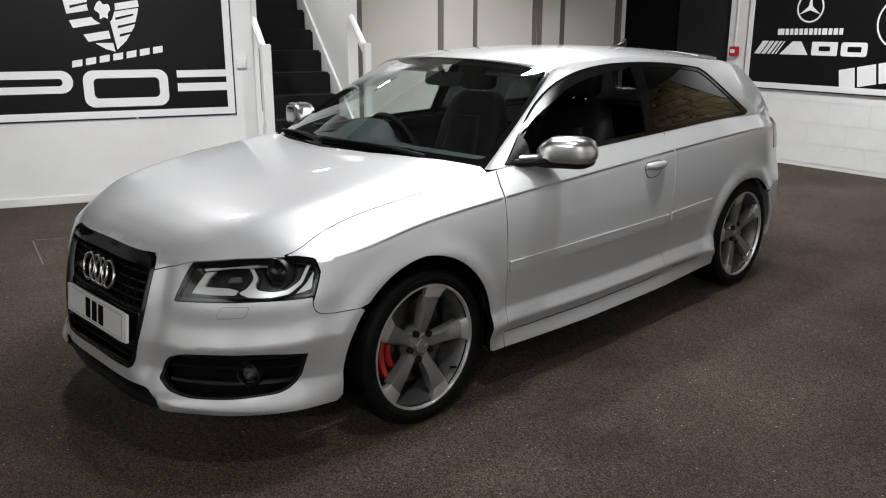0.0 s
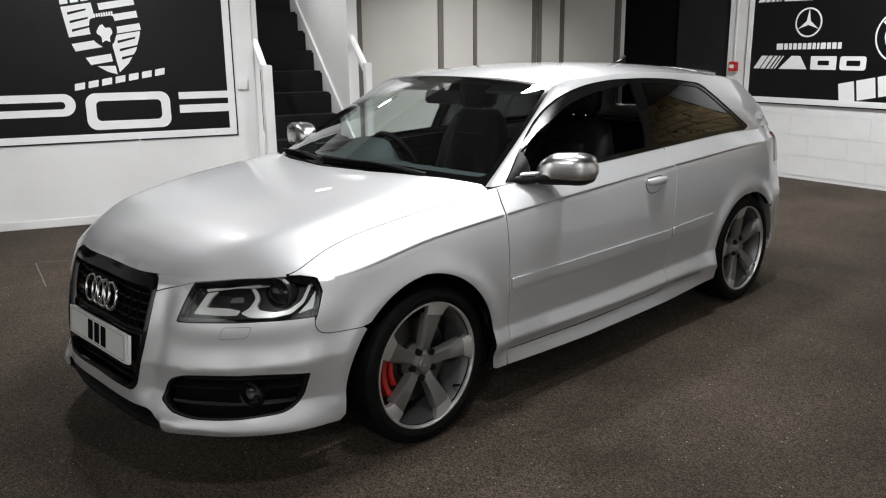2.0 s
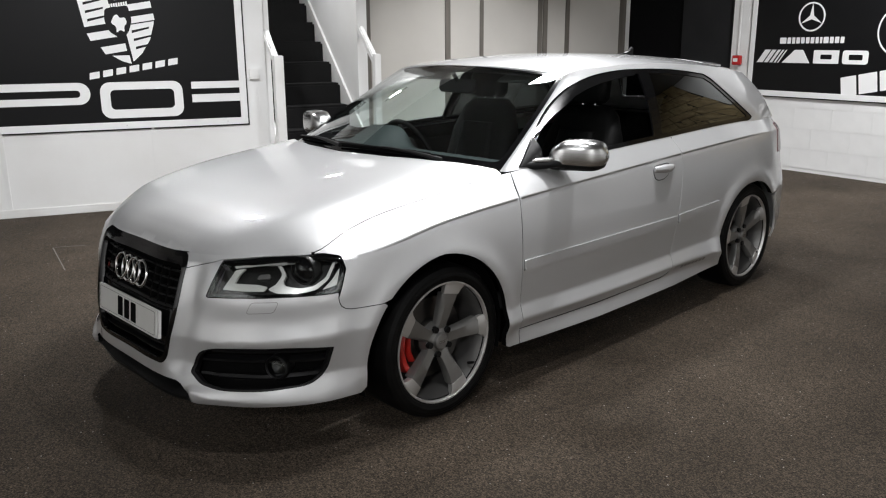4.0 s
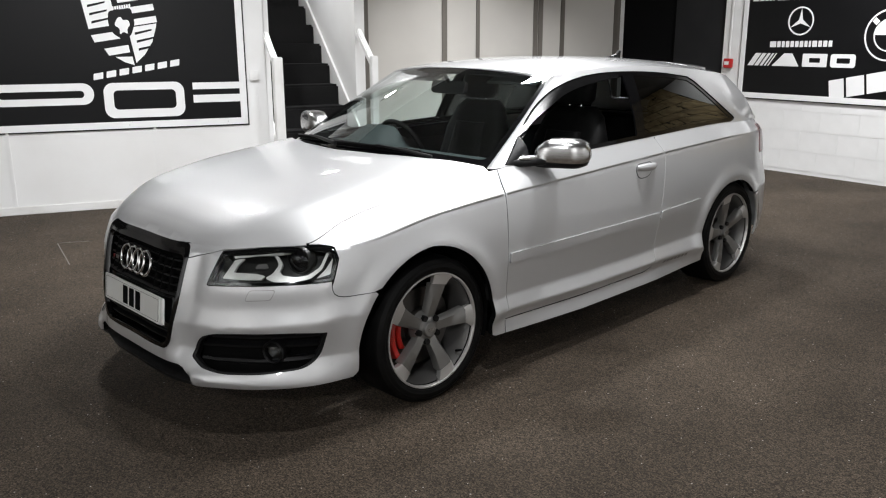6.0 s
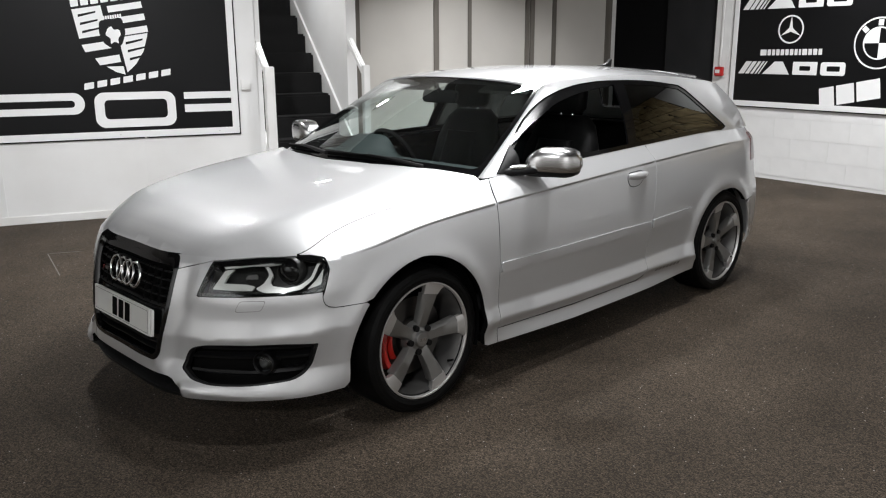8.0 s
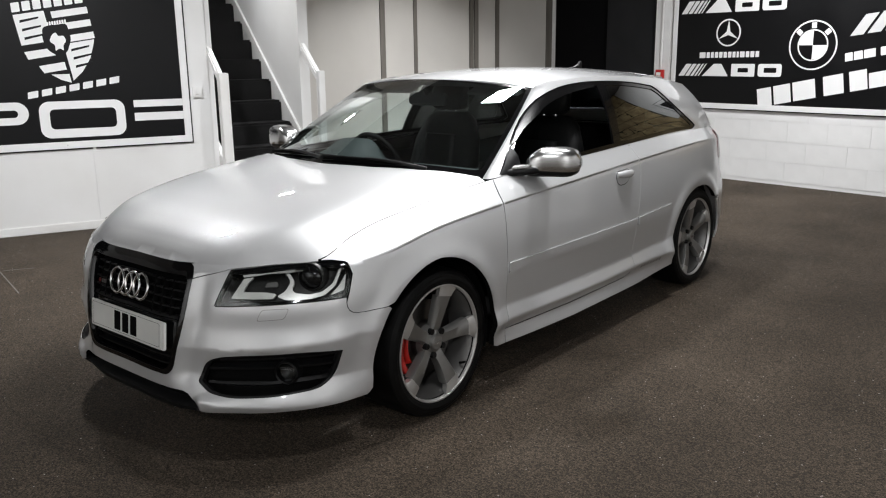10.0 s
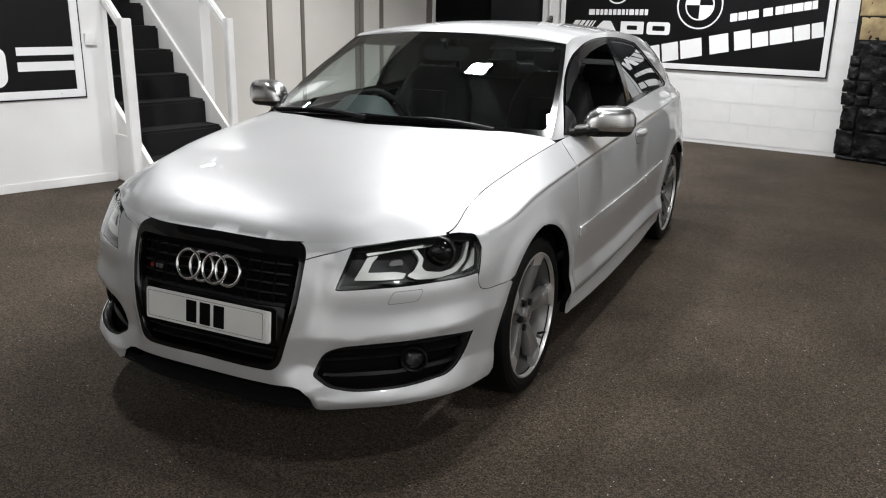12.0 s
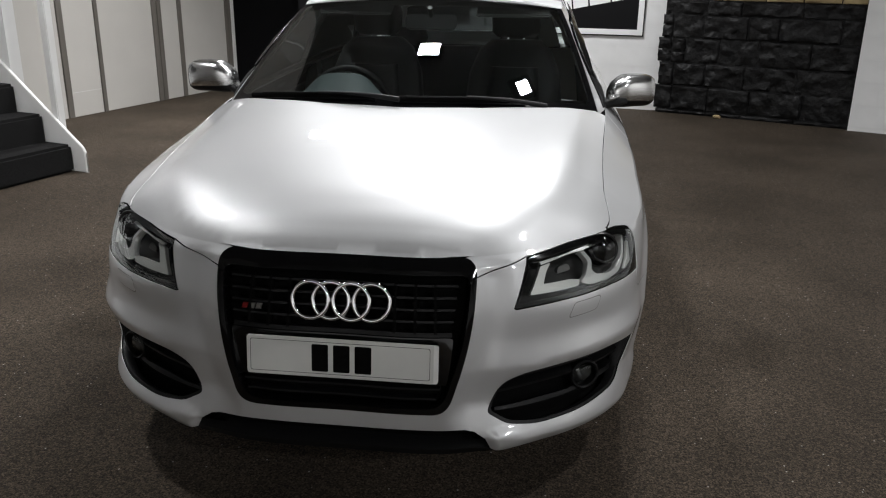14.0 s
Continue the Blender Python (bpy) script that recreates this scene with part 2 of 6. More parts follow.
def part(name, bm, mat, parent=None, label="", smooth=None):
    """Links a bmesh as one mesh object. smooth: the angle up to which its edges are shaded round."""
    me = bpy.data.meshes.new(name)
    bmesh.ops.recalc_face_normals(bm, faces=bm.faces[:])
    bm.to_mesh(me)
    bm.free()
    me.materials.append(mat)
    if smooth is not None:
        me.shade_smooth()
        me.set_sharp_from_angle(angle=radians(smooth))
    ob = new(name, me)
    ob.parent = parent
    return tagged(ob, label) if label else ob


def thing(name, label, category, m=None, group="", kind=""):
    ob = new(name)
    ob.matrix_world = m or Matrix()
    return tagged(ob, label, category, group, kind)


def box(bm, lo, hi, bevel=0.0, m=None, segments=2):
    """A box from corner to corner."""
    size = [b - a for a, b in zip(lo, hi)]
    mid = [(a + b) / 2 for a, b in zip(lo, hi)]
    made = bmesh.ops.create_cube(bm, size=1, matrix=Matrix.LocRotScale(mid, None, size))["verts"]
    if bevel:
        edges = list({e for v in made for e in v.link_edges})
        made = bmesh.ops.bevel(bm, geom=edges, offset=bevel, segments=segments, affect="EDGES", clamp_overlap=True)["verts"]
    if m is not None:
        bmesh.ops.transform(bm, matrix=m, verts=list({v for v in made if v.is_valid}))
    return bm


def boxes(*rows, bevel=0.0, m=None):
    bm = bmesh.new()
    for lo, hi in rows:
        box(bm, lo, hi, bevel, m)
    return bm


def prism(points, depth, m=None, bevel=0.0):
    """A flat shape in x and y, given its outline, made solid towards +z."""
    bm = bmesh.new()
    face = bm.faces.new([bm.verts.new((x, y, 0)) for x, y in points])
    made = bmesh.ops.extrude_face_region(bm, geom=[face])["geom"]
    bmesh.ops.translate(bm, vec=(0, 0, depth), verts=[v for v in made if isinstance(v, bmesh.types.BMVert)])
    if bevel:
        top = [e for e in bm.edges if all(v.co.z > depth / 2 for v in e.verts)]
        bmesh.ops.bevel(bm, geom=top, offset=bevel, segments=2, affect="EDGES", clamp_overlap=True)
    if m is not None:
        bmesh.ops.transform(bm, matrix=m, verts=bm.verts[:])
    return bm


def ring_prism(outer, inner, depth, m=None):
    """A flat ring between two outlines of the same count of points, made solid."""
    bm, n = bmesh.new(), len(outer)
    rows = [[bm.verts.new((x, y, z)) for x, y in line] for line, z in ((outer, 0), (outer, depth), (inner, depth), (inner, 0))]
    for a, b in ((0, 1), (1, 2), (2, 3), (3, 0)):
        for i in range(n):
            bm.faces.new((rows[a][i], rows[a][(i + 1) % n], rows[b][(i + 1) % n], rows[b][i]))
    if m is not None:
        bmesh.ops.transform(bm, matrix=m, verts=bm.verts[:])
    return bm


def round_rect(w, h, r, n=6, x=0.0, y=0.0):
    """The outline of a rectangle with round corners, about (x, y)."""
    out = []
    for k, (sx, sy) in enumerate(((1, 1), (-1, 1), (-1, -1), (1, -1))):
        for i in range(n + 1):
            a = math.pi / 2 * (k + i / n)
            out.append((x + sx * (w / 2 - r) + r * math.cos(a), y + sy * (h / 2 - r) + r * math.sin(a)))
    return out


def turned(profile, count=48, m=None, closed=False):
    """A shape turned round the x axis: profile of (x, radius)."""
    bm = bmesh.new()
    rows = [[bm.verts.new((x, r * math.cos(2 * math.pi * i / count), r * math.sin(2 * math.pi * i / count))) for i in range(count)] for x, r in profile]
    pairs = list(zip(rows, rows[1:])) + ([(rows[-1], rows[0])] if closed else [])
    for a, b in pairs:
        for i in range(count):
            bm.faces.new((a[i], a[(i + 1) % count], b[(i + 1) % count], b[i]))
    if not closed:
        for row in (rows[0], rows[-1]):
            if (row[0].co.yz.length) < 0.02:
                bm.faces.new(row)
    if m is not None:
        bmesh.ops.transform(bm, matrix=m, verts=bm.verts[:])
    return bm


def tube(points, radius, count=10, closed=False, flat=1.0):
    """A round bar along points. flat: its height over its width."""
    bm, rows = bmesh.new(), []
    pts = [Vector(p) for p in points]
    n = len(pts)
    for i, p in enumerate(pts):
        a, b = (pts[i - 1], pts[(i + 1) % n]) if closed else (pts[max(i - 1, 0)], pts[min(i + 1, n - 1)])
        d = (b - a).normalized()
        side = d.cross((0, 0, 1)) if abs(d.z) < 0.95 else d.cross((1, 0, 0))
        side.normalize()
        up = side.cross(d)
        r = radius[i] if isinstance(radius, (list, tuple)) else radius
        rows.append([bm.verts.new(p + r * (math.cos(t) * side + flat * math.sin(t) * up)) for t in (2 * math.pi * k / count for k in range(count))])
    for a, b in list(zip(rows, rows[1:])) + ([(rows[-1], rows[0])] if closed else []):
        for k in range(count):
            bm.faces.new((a[k], a[(k + 1) % count], b[(k + 1) % count], b[k]))
    if not closed:
        bm.faces.new(rows[0])
        bm.faces.new(rows[-1])
    return bm


# smooth curves
def hermite(xs, ys, monotone=False):
    """A smooth curve through (xs, ys); takes arrays."""
    xs, ys = np.array(xs, float), np.array(ys, float)
    h, d = np.diff(xs), np.diff(ys) / np.diff(xs)
    s = np.empty_like(ys)
    s[0], s[-1] = d[0], d[-1]
    s[1:-1] = (d[:-1] * h[1:] + d[1:] * h[:-1]) / (h[1:] + h[:-1])
    if monotone:
        s[1:-1] = np.where(d[:-1] * d[1:] <= 0, 0, s[1:-1])

    def f(x):
        x = np.asarray(x, float)
        i = np.clip(np.searchsorted(xs, x) - 1, 0, len(h) - 1)
        t = np.clip((x - xs[i]) / h[i], -0.3, 1.3)
        return (ys[i] * (2 * t**3 - 3 * t**2 + 1) + s[i] * h[i] * (t**3 - 2 * t**2 + t) + ys[i + 1] * (3 * t**2 - 2 * t**3) + s[i + 1] * h[i] * (t**3 - t**2))

    return f


def inside(px, py, poly):
    """Which points lie in a closed outline."""
    poly = np.asarray(poly)
    hit = np.zeros(len(px), bool)
    for (x0, y0), (x1, y1) in zip(poly, np.roll(poly, -1, 0)):
        if y0 == y1:
            continue
        cross = ((y0 > py) != (y1 > py)) & (px < (x1 - x0) * (py - y0) / (y1 - y0) + x0)
        hit ^= cross
    return hit


def resample(poly, step, closed=True):
    out = []
    pts = [np.array(p, float) for p in poly]
    ends = pts[1:] + (pts[:1] if closed else [])
    for a, b in zip(pts, ends):
        n = max(1, int(np.ceil(np.linalg.norm(b - a) / step)))
        out += [a + (b - a) * k / n for k in range(n)]
    return out if closed else out + [pts[-1]]


def rounded(poly, radii, n=5):
    """A closed outline with its corners cut round; a radius for each corner."""
    out, count = [], len(poly)
    for i in range(count):
        p, a, b = (np.array(poly[k % count], float) for k in (i, i - 1, i + 1))
        r = radii[i] if isinstance(radii, (list, tuple)) else radii
        la, lb = np.linalg.norm(a - p), np.linalg.norm(b - p)
        r = min(r, la * 0.48, lb * 0.48)
        if r < 1e-4:
            out.append(p)
            continue
        s, e = p + (a - p) / la * r, p + (b - p) / lb * r
        out += [s * (1 - t) ** 2 + 2 * p * t * (1 - t) + e * t**2 for t in np.linspace(0, 1, n + 1)]
    return out


from mathutils.geometry import delaunay_2d_cdt


def panel(name, outline, shape, mat, parent, label="", holes=(), step=0.025, flange=0.012, side=1.0, lift=0.0, lines=(), seam=True, open_edge=None):
    """A sheet cut from a smooth surface. outline, holes: in the surface's own two coordinates; shape: from those, as arrays, to
    places (n, 3). Its edges turn inwards by flange. lines: creases to keep. seam: whether a painted sheet is dark inside its gaps. side: which way its normal points. lift: how far it stands off.
    open_edge: tells, from the two coordinates of an edge's end, where the sheet runs on into the next one and has no lip."""
    loops = [resample(outline, step)] + [resample(h, step) for h in holes]
    flat, edges, start = [], [], 0
    for loop in loops:
        n = len(loop)
        flat += loop
        edges += [(start + k, start + (k + 1) % n) for k in range(n)]
        start += n
    for line in lines:
        line = resample(line, step, False)
        flat += line
        edges += [(start + k, start + k + 1) for k in range(len(line) - 1)]
        start += len(line)
    edge = np.array(flat)
    lo, hi = edge.min(0), edge.max(0)
    gx, gy = np.meshgrid(np.arange(lo[0] + step / 2, hi[0], step), np.arange(lo[1] + step / 2, hi[1], step * 0.87))
    gx = gx + (np.arange(gx.shape[0]) % 2)[:, None] * step / 2
    gx, gy = gx.ravel(), gy.ravel()
    keep = inside(gx, gy, loops[0])
    for h in loops[1:]:
        keep &= ~inside(gx, gy, h)
    gx, gy = gx[keep], gy[keep]
    if len(gx):
        near = np.full(len(gx), 9.0)
        for e in np.array_split(edge, max(1, len(edge) // 200)):
            near = np.minimum(near, np.hypot(gx[:, None] - e[:, 0], gy[:, None] - e[:, 1]).min(1))
        gx, gy = gx[near > step * 0.45], gy[near > step * 0.45]
    pts = [Vector(p) for p in flat] + [Vector(p) for p in zip(gx, gy)]
    out = delaunay_2d_cdt(pts, edges, [], 0, 1e-6)
    uv = np.array([tuple(v) for v in out[0]])
    tri = np.array([f for f in out[2] if len(f) == 3])
    mid = uv[tri].mean(1)
    keep = inside(mid[:, 0], mid[:, 1], loops[0])
    for h in loops[1:]:
        keep &= ~inside(mid[:, 0], mid[:, 1], h)
    tri = tri[keep]
    e = 0.002
    pos = shape(uv[:, 0], uv[:, 1])
    du = shape(uv[:, 0] + e, uv[:, 1]) - shape(uv[:, 0] - e, uv[:, 1])
    dv = shape(uv[:, 0], uv[:, 1] + e) - shape(uv[:, 0], uv[:, 1] - e)
    nor = np.cross(du, dv) * side
    nor /= np.linalg.norm(nor, axis=1, keepdims=True) + 1e-12
    pos = pos + lift * nor
    a, b, c = (pos[tri[:, k]] for k in range(3))
    flip = (np.cross(b - a, c - a) * nor[tri[:, 0]]).sum(1) < 0
    tri[flip] = tri[flip][:, ::-1]
    verts, faces, normals = list(pos), [tuple(t) for t in tri], list(nor)
    painted, dark = seam and mat is SILVER and flange > 0.008, []
    if flange:
        count = {}
        for t in faces:
            for k in range(3):
                count[(t[k], t[(k + 1) % 3])] = 1
        rim = [(p, q) for p, q in count if (q, p) not in count and not (open_edge and open_edge(*uv[p]) and open_edge(*uv[q]))]
        for p, q in rim:
            run = pos[q] - pos[p]
            out_n = np.cross(run, nor[p] + nor[q])
            out_n = out_n / (np.linalg.norm(out_n) + 1e-12)
            base = len(verts)
            if painted:  # a rounded painted lip, then black that stands in for the gap's shade
                lip = 0.0025
                verts += [pos[p], pos[q], pos[q] - nor[q] * lip, pos[p] - nor[p] * lip]
                verts += [pos[p] - nor[p] * lip, pos[q] - nor[q] * lip, pos[q] - nor[q] * flange, pos[p] - nor[p] * flange]
                mid_p, mid_q = (nor[p] * 0.8 + out_n), (nor[q] * 0.8 + out_n)
                normals += [mid_p / np.linalg.norm(mid_p), mid_q / np.linalg.norm(mid_q)] + [out_n] * 6
                faces += [(base + 1, base, base + 3, base + 2), (base + 5, base + 4, base + 7, base + 6)]
                dark.append(len(faces) - 1)
                continue
            verts += [pos[p], pos[q], pos[q] - nor[q] * flange, pos[p] - nor[p] * flange]
            mid_p, mid_q = (nor[p] * 0.45 + out_n), (nor[q] * 0.45 + out_n)
            normals += [mid_p / np.linalg.norm(mid_p), mid_q / np.linalg.norm(mid_q), out_n, out_n]
            faces.append((base + 1, base, base + 3, base + 2))
    ob = add_mesh(name, verts, faces, mat, parent, label, True, normals)
    if dark:
        ob.data.materials.append(MATT_BLACK)
        for k in dark:
            ob.data.polygons[k].material_index = 1
    return ob


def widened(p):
    """Stretches the car's right half a little wider than its left, to fit the camera's view."""
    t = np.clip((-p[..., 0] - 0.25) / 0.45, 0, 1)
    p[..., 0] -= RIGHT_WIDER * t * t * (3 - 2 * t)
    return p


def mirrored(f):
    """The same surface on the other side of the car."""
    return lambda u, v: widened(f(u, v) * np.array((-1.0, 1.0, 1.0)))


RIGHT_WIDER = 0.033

# ---------------------------------------------------------------- the room
def wall_frame(a, b):
    """A frame on a wall from a to b on the floor: x along it, y up, z out of it into the room (to the right of a -> b's back)."""
    along = (Vector((*b, 0)) - Vector((*a, 0))).normalized()
    out = along.cross((0, 0, 1))
    m = Matrix((along, (0, 0, 1), out)).transposed().to_4x4()
    return Matrix.Translation((*a, 0)) @ m, math.dist(a, b)


def wall_box(name, a, b, z0, z1, mat, label, thick=0.15, front=0.0):
    m, length = wall_frame(a, b)
    ob = part(name, boxes(((0, z0, -thick), (length, z1, front)), m=m), mat)
    return tagged(ob, label, "wall", kind="structure")


floor = part("floor", boxes(((-9, -9, -0.1), (9, 10.5, 0))), FLOOR)
tagged(floor, "dark grey-brown speckled resin floor with pale grains", "floor", kind="structure")
ceiling = part("ceiling", boxes(((-9, -9, CEILING), (9, 10.5, CEILING + 0.1))), CEILING_PAINT)
tagged(ceiling, "dim grey painted ceiling of the showroom", "ceiling", kind="structure")

# over the stairs and along the partition the ceiling is white
soffit = part("ceiling_white", prism([(-8.9, -7.9), (-3.9, -7.9), (-1.9, 4.4), (-2.6, 8.0), (-8.9, 8.0)], 0.03, Matrix.Translation((0, 0, CEILING - 0.032))), GLOSS_WHITE)
tagged(soffit, "white painted ceiling over the stairs and the partition", "ceiling", kind="structure")

LEFT_END = (-3.720, 2.105)
LEFT_FAR = (-6.577, -5.0)
BACK_A, BACK_B = (-1.765, 7.342), (1.90, 6.773)
STONE_A, STONE_B = (1.840, 6.690), (3.664, 5.890)
RIGHT_A, RIGHT_B = (3.640, 5.840), (8.2, 3.84)

wall_left = wall_box("wall_left", LEFT_FAR, LEFT_END, 0, CEILING, WALL, "smooth white painted partition wall")
wall_back = wall_box("wall_back", BACK_A, BACK_B, 0, CEILING, JOINT, "white painted blockwork wall")
wall_right = wall_box("wall_right", RIGHT_A, RIGHT_B, 0, CEILING, JOINT, "white painted blockwork wall beside the black stone")
wall_side = wall_box("wall_side", (8.2, 3.84), (8.2, -8.0), 0, CEILING, WALL, "plain white showroom wall")
wall_front = wall_box("wall_front", (8.2, -8.0), (-7.8, -8.0), 0, CEILING, WALL, "plain white showroom wall")
wall_corner = wall_box("wall_corner", (-7.8, -8.0), LEFT_FAR, 0, CEILING, WALL, "plain white showroom wall")

# blocks of the two block walls
def block_wall(owner, a, b):
    m, length = wall_frame(a, b)
    course, unit = 0.2275, 0.45
    me = {}

    def block_mesh(w, h):
        key = (round(w, 3), round(h, 3))
        if key not in me:
            bm = boxes(((0, 0, -0.004), (w, h, 0.004)), bevel=0.0018)
            data = bpy.data.meshes.new("block")
            bmesh.ops.recalc_face_normals(bm, faces=bm.faces[:])
            bm.to_mesh(data)
            bm.free()
            data.materials.append(BLOCK)
            me[key] = data
        return me[key]

    z, row = 0.04, 0
    while z < 2.75:
        h = course if z > 0.05 else 0.22
        x = -unit / 2 * (row % 2)
        while x < length:
            x0, x1 = max(x, 0) + 0.0002, min(x + unit, length) - 0.0002
            if x1 - x0 > 0.06:
                ob = new("block", block_mesh(x1 - x0, h - 0.0028))
                ob.matrix_world = m @ Matrix.Translation((x0, z, random.uniform(-0.0004, 0.0004)))
                ob.parent = owner
            x += unit
        z += h
        row += 1


# panelled wall beyond the stairs
PAN_A, PAN_B = (-4.7345, 3.523), (-3.530, 7.772)
wall_panel = wall_box("wall_panel", PAN_A, PAN_B, 0, CEILING, PANEL, "cream boarded wall with brown cover battens")
pan_m, pan_len = wall_frame(PAN_A, PAN_B)
BATTENS = [(0.51, 0.06), (1.56, 0.07), (2.05, 0.05), (2.92, 0.065), (3.00, 0.065), (3.355, 0.062), (4.26, 0.11)]
for at, wide in BATTENS:
    part("batten", boxes(((at, 0, 0.001), (at + wide, CEILING, 0.022)), bevel=0.003, m=pan_m), BATTEN, wall_panel)
part("end_trim", boxes(((pan_len - 0.055, 0, 0.002), (pan_len + 0.01, CEILING, 0.03)), bevel=0.004, m=pan_m), GLOSS_WHITE, wall_panel)

# dark opening between the boarded wall and the block wall; its dark is a flat black sheet
part("board_joint", boxes(((1.632, 0.246, 0.0005), (2.048, 0.250, 0.002)), m=pan_m), GLOSS_WHITE, wall_panel)
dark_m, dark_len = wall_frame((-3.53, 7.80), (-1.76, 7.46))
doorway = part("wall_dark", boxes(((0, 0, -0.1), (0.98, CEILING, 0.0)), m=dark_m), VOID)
tagged(doorway, "flat black sheet standing in for the dark of a wide doorway", "curtain", kind="structure")
board = part("dark_board", boxes(((0.985, 0, -0.08), (dark_len + 0.02, CEILING, 0.05)), bevel=0.004, m=dark_m), CURTAIN)
tagged(board, "tall dark grey board in the doorway", "board")

# skirting and cover strips on the left wall
left_m, left_len = wall_frame(LEFT_FAR, LEFT_END)
skirting = part("baseboard", boxes(((0, 0, 0.001), (left_len, 0.075, 0.018)), bevel=0.005, m=left_m), GLOSS_WHITE)
tagged(skirting, "white gloss painted skirting board", "skirting", kind="structure")


def left_x(y):
    """How far along the left wall a place with that y lies."""
    return (y - LEFT_FAR[1]) / (LEFT_END[1] - LEFT_FAR[1]) * left_len


for y in (-1.15, -0.01, 1.13):
    x = left_x(y)
    strip = part("trim", boxes(((x - 0.014, 0.076, 0.001), (x + 0.014, CEILING, 0.014)), bevel=0.003, m=left_m), WALL)
    tagged(strip, "thin white cover strip on a wall joint", "trim", kind="structure")
x = left_x(1.998)
switch = thing("light_switch", "white plastic light switch on the partition wall", "switch", left_m @ Matrix.Translation((x, 1.187, 0.001)))
part("back_box", boxes(((-0.043, -0.047, 0), (0.043, 0.047, 0.028)), bevel=0.004), GLOSS_WHITE, switch)
part("rocker", boxes(((-0.014, -0.022, 0.029), (0.014, 0.022, 0.034)), bevel=0.002), GLOSS_WHITE, switch)

# ---------------------------------------------------------------- stairs
STAIR = Matrix.Translation((-3.345, 2.05, 0)) @ Matrix(((0.954, 0.30, 0), (-0.30, 0.954, 0), (0, 0, 1))).to_4x4()
# x: out into the room, y: across, z: up
RISE, GOING, WIDE = 0.210, 0.262, 0.90
stairs = thing("staircase", "white painted staircase with charcoal carpet on its steps", "stairs", STAIR)
for k in range(14):
    nose = 0.085 - GOING * k
    bm = boxes(((nose - GOING - 0.02, 0.03, max(0.0, RISE * (k - 0.3))), (nose, WIDE - 0.012, RISE * (k + 1))), bevel=0.022)
    part("step", bm, CARPET, stairs, "step wrapped in charcoal carpet")


def string_board(y0, y1, high, foot=0.20):
    """The board along the side of the steps, cut plumb at its foot."""
    slope = RISE / GOING
    z = lambda x: 0.27 + high + (0.085 - x) * slope
    pts = [(foot, 0.0), (foot, z(foot) - 0.02), (foot - 0.02, z(foot - 0.02)), (-3.4, z(-3.4)), (-3.4, z(-3.4) - 0.5), (-0.45, 0.0)]
    m = Matrix(((1, 0, 0, 0), (0, 0, -1, y1), (0, 1, 0, 0), (0, 0, 0, 1)))
    return prism(pts, y1 - y0, m, 0.004)


part("near_string", string_board(-0.005, 0.032, -0.02, 0.24), GLOSS_WHITE, stairs, "white gloss string board")
part("far_string", string_board(WIDE - 0.016, WIDE + 0.006, 0.0), GLOSS_WHITE, stairs, "white gloss string board")
for y, x, half in ((-0.055, -0.045, 0.045), (WIDE + 0.036, -0.092, 0.034)):
    part("newel_post", boxes(((x - half, y - 0.02, 0), (x + half, y - 0.02 + (0.085 if y < 0.5 else 0.066), 1.36)), bevel=0.006), GLOSS_WHITE, stairs)
    bm = bmesh.new()
    box(bm, (0, -0.028, -0.035), (0.80 if y < 0.5 else 0.50, 0.028, 0.035), 0.012, Matrix.Translation((x - 0.03, y + (0.022 if y < 0.5 else 0.013), 1.29)) @ pose(0, 0, 0, 0, -math.degrees(math.atan(0.80)), 180))
    part("handrail", bm, GLOSS_WHITE, stairs)
for y0, y1, foot, high in ((-0.005, 0.032, 0.24, -0.02), (WIDE - 0.016, WIDE + 0.006, 0.20, 0.0)):
    tip = 0.27 + high + (0.085 - foot) * RISE / GOING
    part("worn_edge", boxes(((foot - 0.004, y1 - 0.011, 0.006), (foot + 0.0015, y1 + 0.0015, tip - 0.03))), BATTEN, stairs, "chipped brown edge at the string's foot")
part("side_panel", boxes(((-0.45, -0.03, 0.0), (-0.06, -0.008, 0.40)), bevel=0.003), GLOSS_WHITE, stairs, "white boarded side under the string")

for name, y0, y1 in (("wall_stair_near", -0.11, 0.0), ("wall_stair_far", WIDE + 0.008, WIDE + 0.112)):
    front = -0.40 if y0 < 0 else -0.49
    ob = part(name, boxes(((-3.6, y0, 0.0), (front, y1, CEILING)), m=STAIR), WALL)
    tagged(ob, "white painted wall beside the stairs", "wall", kind="structure")
ob = part("wall_stair_end", boxes(((-3.75, -0.11, 0), (-3.6, WIDE + 0.13, CEILING)), m=STAIR), WALL)
tagged(ob, "white wall at the head of the stairs", "wall", kind="structure")

# ---------------------------------------------------------------- black painted stone
stone_m, stone_len = wall_frame(STONE_A, STONE_B)
wall_stone = part("wall_stone", boxes(((0, 0, -0.2), (stone_len, CEILING, -0.006)), m=stone_m), BRICK)
tagged(wall_stone, "rough stone wall, painted black below and bare sandstone above", "wall", kind="structure")


